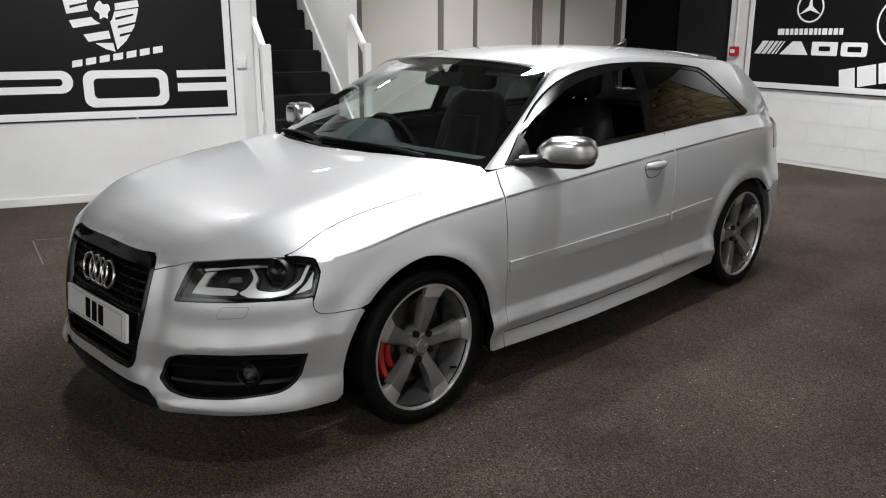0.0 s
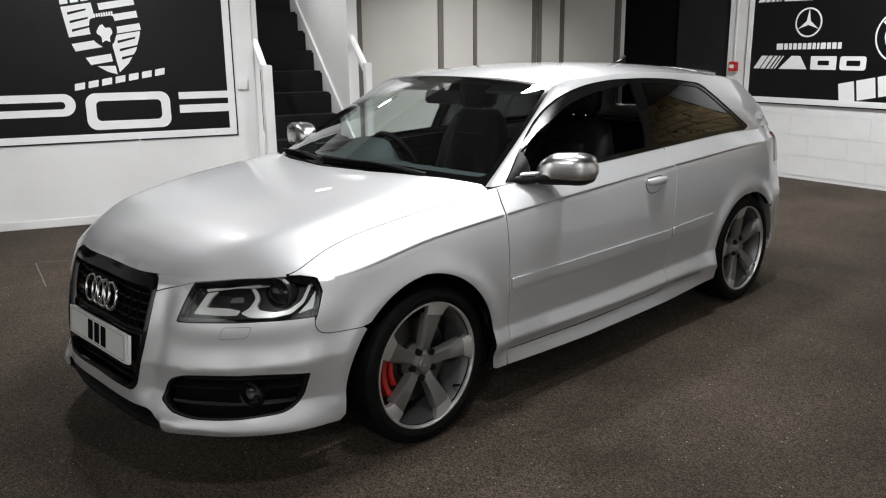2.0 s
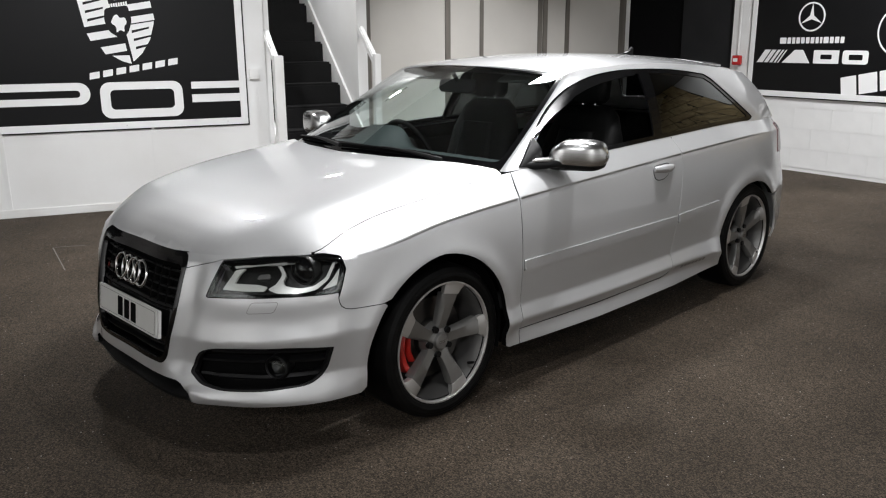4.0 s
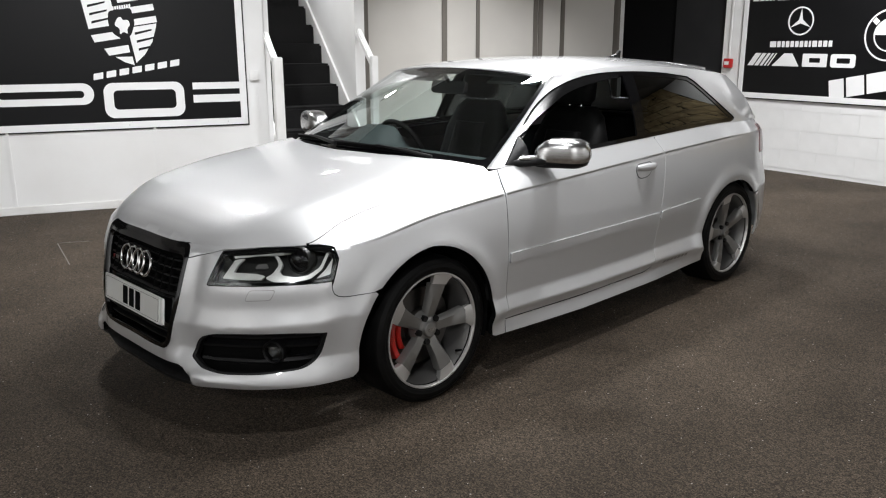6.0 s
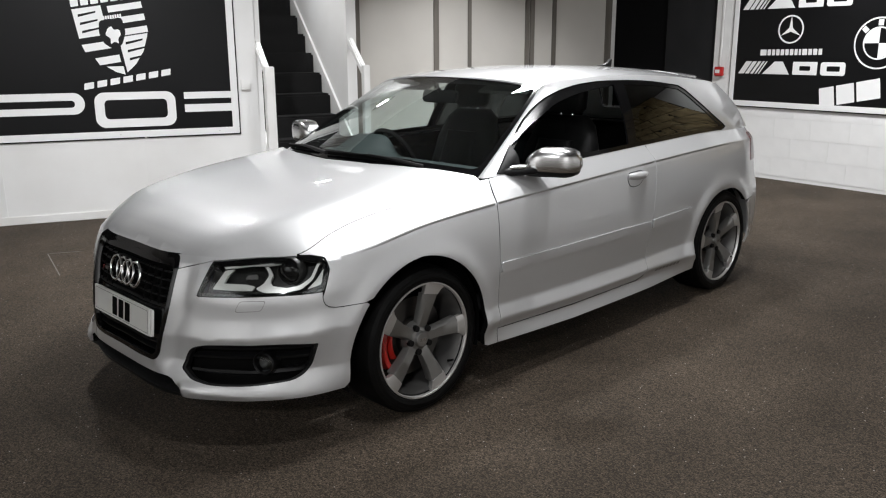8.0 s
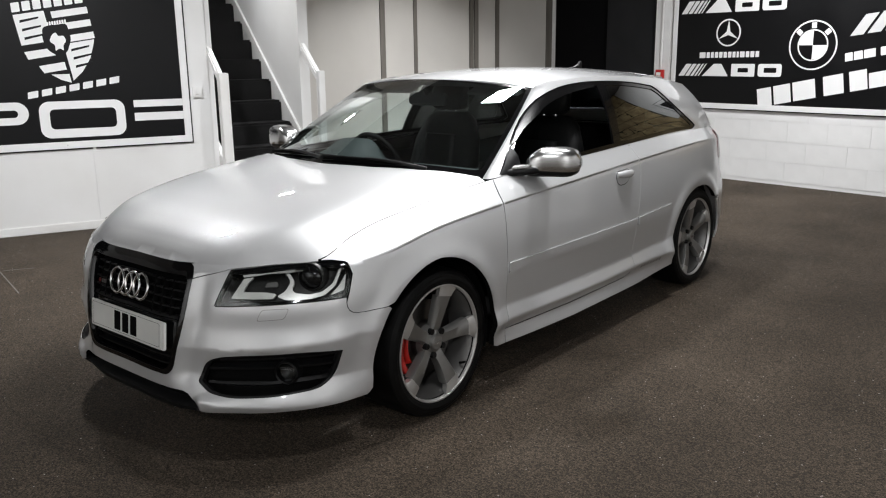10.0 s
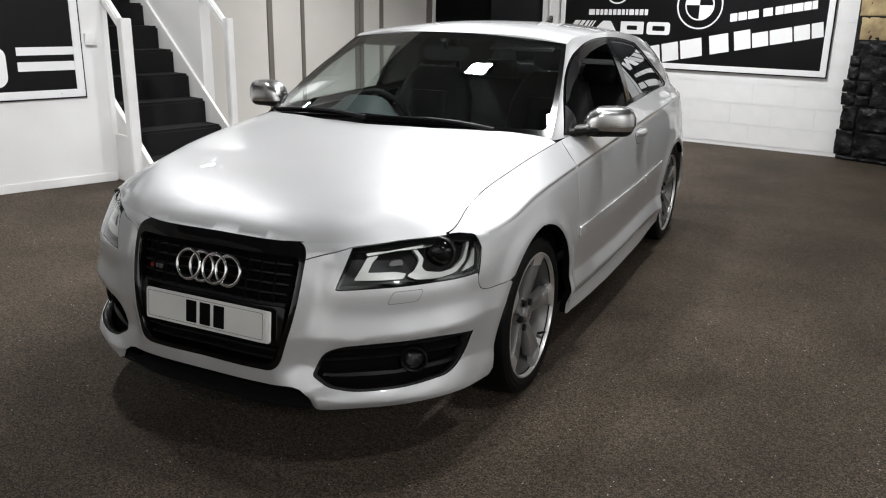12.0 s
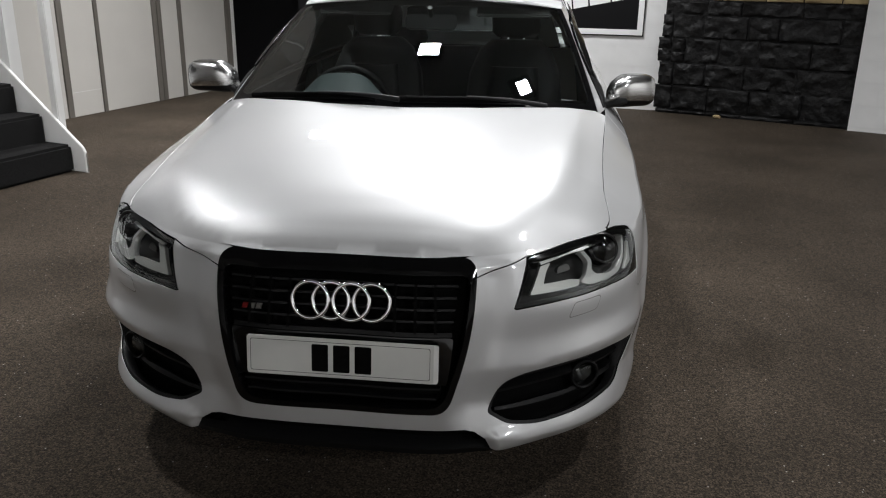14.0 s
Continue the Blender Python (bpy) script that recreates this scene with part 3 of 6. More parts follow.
def rough_stone(w, h, depth, seed, ragged=0.015):
    """One hewn stone: a block with an uneven face and worn arrises."""
    bm = bmesh.new()
    cuts = lambda n, size: [0, 0.008 / size, 0.022 / size] + [0.022 / size + (1 - 0.044 / size) * k / n for k in range(1, n)] + [1 - 0.022 / size, 1 - 0.008 / size, 1]
    us, vs = cuts(max(3, int(w / 0.03)), w), cuts(max(3, int(h / 0.03)), h) if h > 0.08 else [0, 0.2, 0.5, 0.8, 1]
    nx, ny = len(us) - 1, len(vs) - 1
    rows = []
    for j in range(ny + 1):
        row = []
        for i in range(nx + 1):
            u, v = us[i], vs[j]
            rim = min(u * w, (1 - u) * w, v * h, (1 - v) * h)
            d = depth * min(1, (rim / 0.012) ** 0.6) + (ragged * 1.3 * noise.noise((u * w * 9 + seed * 7.1, v * h * 9, seed)) + ragged * 0.9 * noise.noise((u * w * 26 + seed, v * h * 26, seed * 3))) * min(1, 0.3 + rim / 0.02)
            x = u * w + ragged * 0.5 * noise.noise((seed, v * 5, 3.1)) * (1 if 0 < i < nx else 0.7)
            row.append(bm.verts.new((x, v * h, d)))
        rows.append(row)
    for a, b in zip(rows, rows[1:]):
        for i in range(nx):
            bm.faces.new((a[i], a[i + 1], b[i + 1], b[i]))
    return bm


# the stones at the free end of each black course, by width; a pair of heights where two small ones lie on each other
END_STONES = {1: [0.20, 0.40, 0.44], 2: [0.17, 0.34, 0.42], 3: [(0.15, 0.5), (0.15, 0.45), 0.37, 0.40], 4: [(0.12, 0.55), 0.33, 0.46], 5: [0.44, 0.36]}
courses = [0.0, 0.05, 0.315, 0.565, 0.83, 1.075, 1.225, 1.46, 1.72, 1.98, 2.24, 2.48, 2.74, 3.0, 3.34]
for j, (z0, z1) in enumerate(zip(courses, courses[1:])):
    x = -0.02 - 0.03 * (j % 2) + (0.06 if j > 4 else 0)
    named = list(END_STONES.get(j, ()))
    while x < stone_len - 0.03:
        w, split = random.uniform(0.28, 0.62), 0.0
        if named:
            w = named.pop(0)
            w, split = w if isinstance(w, tuple) else (w, 0.0)
        if x + w > stone_len - 0.14:
            w = stone_len - x - 0.004
        high = z1 - z0
        for low, tall in ((0, high * split), (high * split, high * (1 - split))) if split else ((0, high),):
            bm = rough_stone(w - 0.006, tall - 0.006, random.uniform(0.014, 0.030), random.random() * 50, 0.022 if z1 < 1.3 else 0.015)
            bmesh.ops.transform(bm, matrix=stone_m @ Matrix.Translation((x, z0 + low + 0.003, -0.012)), verts=bm.verts[:])
            part("stone", bm, BRICK if z1 < 1.3 else STONE, wall_stone, smooth=40)
        x += w

chip = bmesh.new()
bmesh.ops.create_icosphere(chip, subdivisions=2, radius=0.03, matrix=Matrix.Diagonal((1.5, 0.9, 0.75, 1)))
for v in chip.verts:
    v.co *= 1 + 0.35 * noise.noise(v.co * 40)
chip_ob = part("stone_chip", chip, STONE, smooth=30)
chip_ob.location = (2.44, 6.32, 0.021)
tagged(chip_ob, "pale sandstone chip lying at the foot of the black stone wall", "stone")

# call point on the block wall
back_m, back_len = wall_frame(BACK_A, BACK_B)
call = thing("fire_alarm", "red fire alarm call point on the white block wall", "fire alarm", back_m @ Matrix.Translation((0.115, 1.222, 0.013)))
part("housing", boxes(((-0.055, -0.055, 0), (0.055, 0.055, 0.05)), bevel=0.008), RED_PLASTIC, call)
part("pane", boxes(((-0.036, -0.018, 0.051), (0.026, 0.022, 0.054)), bevel=0.001), PAPER, call, "white press pane")
conduit = part("conduit", boxes(((0.10, 1.279, 0.013), (0.122, CEILING, 0.03)), bevel=0.004, m=back_m), GLOSS_WHITE)
tagged(conduit, "white plastic cable conduit above the call point", "conduit")

# flood lights and their brackets; those of the added fill lamps are unseen stand-ins
for (px, py), (ax, ay), *_ in FLOODS_AND_FILLS:
    top = thing("flood_or_fill_light", "black LED flood light on a bracket under the ceiling, most of them added for fill", "flood light", look((px, py, CEILING - 0.15), (ax, ay, 0)), group="flood lights")
    part("housing", boxes(((-0.19, -0.14, 0.012), (0.19, 0.14, 0.06)), bevel=0.008), BLACK, top)
    part("bracket", boxes(((-0.2, -0.015, 0.03), (-0.19, 0.015, 0.12)), ((0.19, -0.015, 0.03), (0.2, 0.015, 0.12)), ((-0.2, -0.015, 0.11), (0.2, 0.015, 0.13))), BLACK, top)

# marks on the floor
for a, b in (((-3.23, -0.14), (-2.53, -0.306)), ((-3.23, -0.125), (-3.13, 0.067))):
    m, n = wall_frame(a, b)
    mark = part("floor_mark", boxes(((0, 0.0005, -0.004), (n, 0.0015, 0.004)), m=m), BATTEN)
    tagged(mark, "thin pale scratch line on the floor", "floor mark", kind="structure")

# ---------------------------------------------------------------- the car: its skin
# The front axle stands over the origin, the nose points to -y, the car's left side is +x.
AXLE, REAR = 0.0, 2.578
HUB_Z = 0.322
car = thing("car", "silver three-door hatchback with a black grille and red front calipers", "car")

# plan outline at its widest, from the nose round the left side to the tail
PLAN = [(0.0, -0.945), (0.30, -0.925), (0.50, -0.850), (0.70, -0.720), (0.822, -0.560), (0.868, -0.360), (0.892, 0.0), (0.900, 0.43),
        (0.898, 1.10), (0.893, 1.72), (0.893, 2.578), (0.868, 2.95), (0.78, 3.20), (0.50, 3.33), (0.0, 3.37)]
# upright sections at those places: height and inward offset of sill, skirt, lower crease, flank, trim line, upper flank, shoulder, top
SECTIONS = [
    [(0.19, 0.035), (0.27, 0.010), (0.35, 0.010), (0.45, 0.015), (0.55, 0.030), (0.65, 0.057), (0.735, 0.088), (0.757, 0.108)],
    [(0.19, 0.025), (0.27, 0.000), (0.35, 0.005), (0.45, 0.008), (0.55, 0.022), (0.65, 0.047), (0.735, 0.078), (0.757, 0.098)],
    [(0.20, 0.005), (0.25, -0.026), (0.35, 0.022), (0.455, 0.006), (0.525, 0.020), (0.62, 0.030), (0.738, 0.070), (0.760, 0.092)],
    [(0.20, 0.010), (0.25, -0.014), (0.35, 0.030), (0.475, -0.006), (0.535, 0.013), (0.62, 0.022), (0.742, 0.085), (0.766, 0.112)],
    [(0.19, 0.020), (0.25, 0.004), (0.34, 0.024), (0.490, -0.010), (0.545, 0.006), (0.63, 0.016), (0.748, 0.062), (0.780, 0.098)],
    [(0.19, 0.030), (0.25, 0.012), (0.34, 0.014), (0.50, -0.003), (0.58, 0.000), (0.68, 0.009), (0.769, 0.028), (0.843, 0.143)],
    [(0.19, 0.030), (0.25, 0.010), (0.33, 0.002), (0.42, 0.004), (0.57, 0.000), (0.70, 0.004), (0.825, 0.027), (0.901, 0.150)],
    [(0.205, 0.008), (0.278, 0.014), (0.326, -0.008), (0.392, 0.010), (0.57, 0.000), (0.70, 0.005), (0.858, 0.026), (0.952, 0.124)],
    [(0.198, -0.004), (0.2655, 0.014), (0.318, -0.017), (0.376, 0.016), (0.57, 0.000), (0.70, 0.005), (0.888, 0.028), (0.976, 0.100)],
    [(0.203, -0.004), (0.269, 0.012), (0.320, -0.016), (0.382, 0.015), (0.58, 0.000), (0.71, 0.003), (0.913, 0.029), (0.994, 0.102)],
    [(0.20, 0.030), (0.26, 0.008), (0.33, -0.004), (0.42, 0.004), (0.58, 0.000), (0.72, 0.002), (0.938, 0.046), (1.008, 0.135)],
    [(0.22, 0.030), (0.28, 0.010), (0.38, 0.000), (0.46, 0.000), (0.58, 0.000), (0.72, 0.012), (0.940, 0.048), (1.004, 0.118)],
    [(0.24, 0.040), (0.30, 0.015), (0.38, 0.000), (0.46, 0.000), (0.58, 0.000), (0.72, 0.030), (0.930, 0.060), (1.000, 0.110)],
    [(0.26, 0.060), (0.31, 0.020), (0.38, 0.000), (0.46, 0.000), (0.58, 0.000), (0.70, 0.040), (0.900, 0.080), (0.990, 0.110)],
    [(0.26, 0.060), (0.31, 0.020), (0.38, 0.000), (0.46, 0.000), (0.58, 0.000), (0.70, 0.040), (0.900, 0.085), (0.985, 0.110)],
]
SHARP = [0, 0.5, 0.7, 0.85, 0.0, 0.0, 0.85, 0]  # how sharp each of those lines is
_plan = np.array(PLAN)
_run = np.r_[0, np.cumsum(np.hypot(*np.diff(_plan, axis=0).T))]
_mx = hermite(np.r_[-_run[1], _run, 2 * _run[-1] - _run[-2]], np.r_[-_plan[1, 0], _plan[:, 0], -_plan[-2, 0]])
_my = hermite(np.r_[-_run[1], _run, 2 * _run[-1] - _run[-2]], np.r_[_plan[1, 1], _plan[:, 1], _plan[-2, 1]])
_sec = np.array(SECTIONS)
_lines = [(hermite(np.r_[-_run[1], _run], np.r_[_sec[1, k, 0], _sec[:, k, 0]]), hermite(np.r_[-_run[1], _run], np.r_[_sec[1, k, 1], _sec[:, k, 1]])) for k in range(8)]
_fine = np.linspace(0, _run[-1], 3000)
TAIL_S = float(_run[-1])


def s_of_x(x):
    """How far round the outline from the nose a place with that x lies, on the front."""
    k = _fine < _run[5]
    return float(np.interp(x, _mx(_fine[k]), _fine[k]))


def s_of_y(y):
    """The same for a place on the flank with that y."""
    k = (_fine > _run[2]) & (_fine < _run[12])
    return float(np.interp(y, _my(_fine[k]), _fine[k]))


def _run_x(x):
    """The same as s_of_x, for arrays."""
    k = _fine < _run[5]
    return np.interp(x, _mx(_fine[k]), _fine[k])


def skin(s, z):
    """The car's wrapped side: how far round the outline, and how high."""
    s, z = np.asarray(s, float), np.asarray(z, float)
    sign, a = np.where(s < 0, -1.0, 1.0), np.abs(s)
    e = 1e-3
    x, y = _mx(a), _my(a)
    tx, ty = _mx(a + e) - _mx(a - e), _my(a + e) - _my(a - e)
    n = np.hypot(tx, ty)
    nx, ny = ty / n, -tx / n
    zs = np.stack([f(a) for f, _ in _lines])
    ds = np.stack([g(a) for _, g in _lines])
    h, d = np.diff(zs, axis=0), np.diff(ds, axis=0)
    slope = d / h
    m = np.empty_like(zs)
    m[0], m[-1] = slope[0], slope[-1]
    m[1:-1] = (slope[:-1] * h[1:] + slope[1:] * h[:-1]) / (h[1:] + h[:-1])
    up, down = m.copy(), m.copy()
    for k, sharp in enumerate(SHARP):
        if 0 < k < 7:
            up[k], down[k] = m[k] + sharp * (slope[k] - m[k]), m[k] + sharp * (slope[k - 1] - m[k])
    i = np.clip((z[None] > zs).sum(0) - 1, 0, 6)
    pick = lambda t, k: np.take_along_axis(t, k[None], 0)[0]
    t = np.clip((z - pick(zs, i)) / pick(h, i), -0.5, 1.25)
    hh = pick(h, i)
    off = (pick(ds, i) * (2 * t**3 - 3 * t**2 + 1) + pick(up, i) * hh * (t**3 - 2 * t**2 + t)
           + pick(ds, i + 1) * (3 * t**2 - 2 * t**3) + pick(down, i + 1) * hh * (t**3 - t**2))
    crease = pick(zs, np.full(z.shape, 6))
    under = crease - z
    off = off + 0.0055 * np.clip(1 - (under - 0.003) / 0.024, 0, 1) ** 2 * np.clip(under / 0.003, 0, 1) * np.clip((y + 0.40) / 0.25, 0, 1) * np.clip((2.78 - y) / 0.3, 0, 1)
    for hub in (AXLE - 0.037, REAR - 0.045):
        r = np.hypot(y - hub, z - HUB_Z)
        off = off - 0.013 * np.exp(-(((r - 0.385) / 0.05) ** 2)) * (a > 1.0) * (a < TAIL_S - 1.0) * np.clip((z - 0.2) / 0.1, 0, 1)
    # the fin at each end of the lip
    out = a - _run_x(0.43)
    off = off - 0.022 * np.where(out < 0, np.clip(1 + out / 0.025, 0, 1), np.clip(1 - out / 0.16, 0, 1) ** 1.5) * np.clip((0.285 - z) / 0.05, 0, 1)
    # the raised flange beside the grille and the hollow next to it
    beside = a - _run_x(np.interp(z, [0.20, 0.333, 0.56, 0.752], [0.286, 0.286, 0.348, 0.374]))
    reach = np.clip((z - 0.27) / 0.08, 0, 1) * np.clip((0.757 - z) / 0.05, 0, 1) * (a < 1.0)
    off = off + reach * (0.009 * np.exp(-(((beside - 0.075) / 0.042) ** 2)) - 0.006 * np.exp(-((beside / 0.03) ** 2)))
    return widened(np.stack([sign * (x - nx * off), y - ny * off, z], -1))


def top_z(s):
    return float(_lines[7][0](abs(s)))


def line_z(k, s):
    return float(_lines[k][0](abs(s)))


# the line along the top of the skin: edge of the bonnet, then the waist under the windows
_top = np.array([skin(np.array([s]), np.array([top_z(s)]))[0] for s in _fine])
_waist = (_fine > _run[0]) & (_fine < _run[12])
_front = _fine < 0.42


def waist_x(y):
    return np.interp(y, _top[_waist, 1], _top[_waist, 0])


def waist_z(y):
    return np.interp(y, _top[_waist, 1], _top[_waist, 2])


bonnet_mid = hermite([-0.86, -0.838, -0.815, -0.76, -0.66, -0.45, -0.20, 0.0, 0.15, 0.45], [0.735, 0.757, 0.782, 0.822, 0.866, 0.918, 0.962, 0.988, 1.003, 1.03])
ridge_x = hermite([-0.84, -0.76, -0.66, -0.50, -0.30, 0.0, 0.25, 0.45], [0.40, 0.44, 0.50, 0.555, 0.595, 0.625, 0.65, 0.66])
ridge_up = hermite([-0.84, -0.72, -0.50, -0.20, 0.15, 0.45], [0.0, 0.005, 0.010, 0.010, 0.006, 0.002])


def bonnet_shape(x, y):
    """The bonnet: a low crown, a ridge along each side, and a hollow from there down to its edge."""
    x, y = np.asarray(x, float), np.asarray(y, float)
    xe, ze = np.maximum(waist_x(y), 0.02), waist_z(y)
    nose = np.clip((-0.70 - y) / 0.10, 0, 1) * np.clip((0.36 - np.abs(x)) / 0.16, 0, 1)  # above the grille it starts from the grille's edge
    ahead = np.interp(np.abs(x), _top[_front, 0], _top[_front, 1]) + 0.8375
    zc = np.maximum(bonnet_mid(y - ahead * nose), ze)
    u = np.clip(np.abs(x) / xe, 0, 1.02)
    z = ze + (zc - ze) * (1 - u**4.2 * (1 - nose))
    out = np.abs(x) - ridge_x(y)
    z = z + ridge_up(y) * np.where(out < 0, np.exp(-((out / 0.11) ** 2)), np.exp(-((out / 0.055) ** 2))) * np.clip((1 - u) / 0.12, 0, 1)
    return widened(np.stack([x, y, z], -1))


# roof and pillars
rail_x = hermite([0.40, 0.75, 1.06, 1.40, 1.75, 2.20, 2.60, 3.00, 3.30], [0.735, 0.665, 0.595, 0.598, 0.594, 0.580, 0.562, 0.540, 0.52])
rail_z = hermite([0.40, 0.75, 1.06, 1.40, 1.75, 2.20, 2.60, 3.00, 3.30], [0.95, 1.155, 1.332, 1.366, 1.374, 1.358, 1.330, 1.283, 1.23])
roof_mid = hermite([0.80, 0.95, 1.20, 1.50, 2.00, 2.50, 3.00, 3.20], [1.345, 1.374, 1.405, 1.420, 1.417, 1.394, 1.348, 1.32])


def roof_shape(x, y):
    x, y = np.asarray(x, float), np.asarray(y, float)
    xe, ze = rail_x(np.maximum(y, 1.06)), rail_z(np.maximum(y, 1.06))
    u = np.abs(x) / xe
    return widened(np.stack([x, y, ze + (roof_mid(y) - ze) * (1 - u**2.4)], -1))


def cabin_shape(y, z):
    """The side of the cabin, from the waist to the roof's edge."""
    y, z = np.asarray(y, float), np.asarray(z, float)
    x0, z0, x1, z1 = waist_x(y), waist_z(y), rail_x(np.maximum(y, 1.06)), rail_z(np.maximum(y, 1.06))
    w = (z - z0) / (z1 - z0)
    bulge = 0.022 * 4 * np.clip(w, -0.2, 1.05) * (1 - np.clip(w, -0.2, 1.05))
    return np.stack([x0 + (x1 - x0) * w + bulge, y, z], -1)


def screen_shape(a, b):
    """The windscreen: a from side to side (-1 to 1), b from its foot to the roof."""
    a, b = np.asarray(a, float), np.asarray(b, float)
    c = 1 - a * a
    foot = np.stack([0.748 * a, 0.43 - 0.27 * c, 0.952 + 0.048 * c], -1)
    head = np.stack([0.590 * a, 1.062 - 0.112 * c, 1.332 + 0.042 * c], -1)
    bow = 0.022 * 4 * b * (1 - b) * c
    out = 0.008 * 4 * b * (1 - b) * a
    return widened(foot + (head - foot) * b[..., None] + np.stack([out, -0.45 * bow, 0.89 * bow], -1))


def tail_shape(a, b):
    """The hatch: a from side to side, b from its foot up to the roof."""
    a, b = np.asarray(a, float), np.asarray(b, float)
    c = 1 - a * a
    foot = np.stack([0.64 * a, 3.17 + 0.10 * c, 0.985 + 0 * a], -1)
    head = np.stack([0.535 * a, 3.02 + 0.03 * c, 1.275 + 0.045 * c], -1)
    bow = 0.02 * 4 * b * (1 - b)
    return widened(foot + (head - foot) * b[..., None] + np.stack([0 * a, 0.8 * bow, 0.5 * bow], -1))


# ---------------------------------------------------------------- outlines on the skin
def arch(hub, rear, top, front, n=40):
    """A wheel arch as an open line from its front foot over the top to its rear foot, in y and z."""
    out = [(hub - front - 0.010, 0.20), (hub - front - 0.004, 0.26)]
    for i in range(n + 1):
        t = math.pi * (1 - i / n)
        r = top + ((front - top) * -math.cos(t) if math.cos(t) < 0 else (rear - top) * math.cos(t))
        out.append((hub + r * math.cos(t), HUB_Z + r * math.sin(t)))
    return out + [(hub + rear + 0.003, 0.26), (hub + rear + 0.006, 0.20)]


def on_skin(points):
    """Outline points on the flank, from y and z to the skin's own coordinates."""
    return [(s_of_y(y), z) for y, z in points]


def on_nose(points):
    """Outline points on the nose, from x and z."""
    return [(math.copysign(s_of_x(abs(x)), x), z) for x, z in points]


def top_line(y0, y1, n=12, drop=0.0015):
    return [(s_of_y(y), top_z(s_of_y(y)) - drop) for y in np.linspace(y0, y1, n)]


# outlines of headlamp, bumper vent and grille, in the skin's own coordinates
lamp_outline = rounded([(0.500, 0.620), (0.556, 0.747), (0.720, 0.761), (0.928, 0.7695), (0.990, 0.7705), (1.045, 0.762), (1.052, 0.72), (1.020, 0.643), (0.82, 0.638), (0.65, 0.630)],
                       [0.008, 0.012, 0.03, 0.03, 0.03, 0.02, 0.03, 0.012, 0.05, 0.05])
vent_outline = rounded([(0.416, 0.326), (0.455, 0.408), (0.52, 0.431), (0.648, 0.446), (0.847, 0.456), (0.986, 0.446), (0.960, 0.346), (0.895, 0.303), (0.722, 0.286), (0.555, 0.280), (0.47, 0.292)],
                       [0.012, 0.04, 0.03, 0.05, 0.05, 0.008, 0.04, 0.04, 0.05, 0.05, 0.02])

# ---------------------------------------------------------------- body panels
doors = {}
SIDES = (1.0, -1.0)  # left, right


def sided(shape, side):
    return shape if side > 0 else mirrored(shape)


ARCH_F = arch(AXLE - 0.037, 0.368, 0.386, 0.368)
ARCH_R = arch(REAR - 0.045, 0.374, 0.345, 0.372)
front_low = [p for p in ARCH_F if p[0] < 0 and 0.236 < p[1] < 0.568]
front_up = [p for p in ARCH_F if not (p[0] < 0 and p[1] < 0.582)]
front_up = [p for p in front_up if p[1] > 0.212]


CREASE = [(s, line_z(6, s)) for s in np.linspace(s_of_y(-0.42), s_of_y(2.9), 300)]
CREASE_BAND = [[(s, z + d) for s, z in CREASE] for d in (0.006, 0.0, -0.003, -0.009, -0.016, -0.027)]
LOWER_BAND = [[(s, line_z(k, s) + d) for s in np.linspace(s_of_y(0.435), s_of_y(2.14), 180)] for k in (2, 3) for d in (0.010, 0.0, -0.010)]
STEP = [(s, line_z(1, s) + 0.001) for s in np.linspace(s_of_y(1.66), s_of_y(2.14), 40)]
RIDGES = [[(s, line_z(3, s) + d) for s in np.linspace(s_of_x(0.40), s_of_y(-0.46), 40) if line_z(3, s) + d > 0.462] for d in (0.0, 0.012, 0.024)]


def span(line, s0, s1):
    return [p for p in line if s0 < p[0] < s1]


hole_grille = rounded(on_nose([(-0.374, 0.757), (0.394, 0.757), (0.368, 0.56), (0.300, 0.333), (-0.286, 0.333), (-0.348, 0.56)]), [0.045, 0.045, 0.1, 0.05, 0.05, 0.1], 8)
grille_side = {1.0: [(s, z) for s, z in hole_grille if s > 0] + [(0.0, 0.333)],
               -1.0: [(-s, z) for s, z in reversed(hole_grille) if s < 0] + [(0.0, 0.333)]}


def grille_edge(side, z):
    """Where the grille's edge lies on one side at a height, between its middle and its upper corner."""
    pts = sorted((p[1], p[0]) for p in grille_side[side] if 0.58 < p[1] < 0.756)
    return float(np.interp(z, [p[0] for p in pts], [p[1] for p in pts]))


def half_bumper(side):
    """One half of the front bumper's outline, from the middle of its foot to the middle of its head."""
    pts = on_nose([(0.0, 0.283), (0.20, 0.284), (0.35, 0.284), (0.375, 0.278), (0.403, 0.255), (0.418, 0.222), (0.45, 0.216), (0.60, 0.222), (0.70, 0.228)])
    pts += on_skin([(-0.55, 0.234), (-0.43, 0.238)] + front_low)
    pts += [(1.188, 0.573), (1.092, 0.571), (1.058, 0.573), (1.034, 0.579), (1.020, 0.590), (1.0135, 0.605), (1.012, 0.622), (1.014, 0.639), (0.82, 0.634), (0.65, 0.626), (0.505, 0.616), (0.496, 0.620), (0.552, 0.748)]
    return pts + [(grille_edge(side, 0.7075), 0.7075)] + [p for p in grille_side[side] if p[1] < 0.700]


bumper_outline = half_bumper(1.0) + [(-s, z) for s, z in reversed(half_bumper(-1.0)[1:-1])]
mirror_2d = lambda pts: [(-s, z) for s, z in reversed(pts)]
bumper = panel("front_bumper", bumper_outline, skin, SILVER, car, "silver painted front bumper", [vent_outline, mirror_2d(vent_outline)], 0.016, 0.03, lines=[l for r in RIDGES for l in (r, mirror_2d(r))])

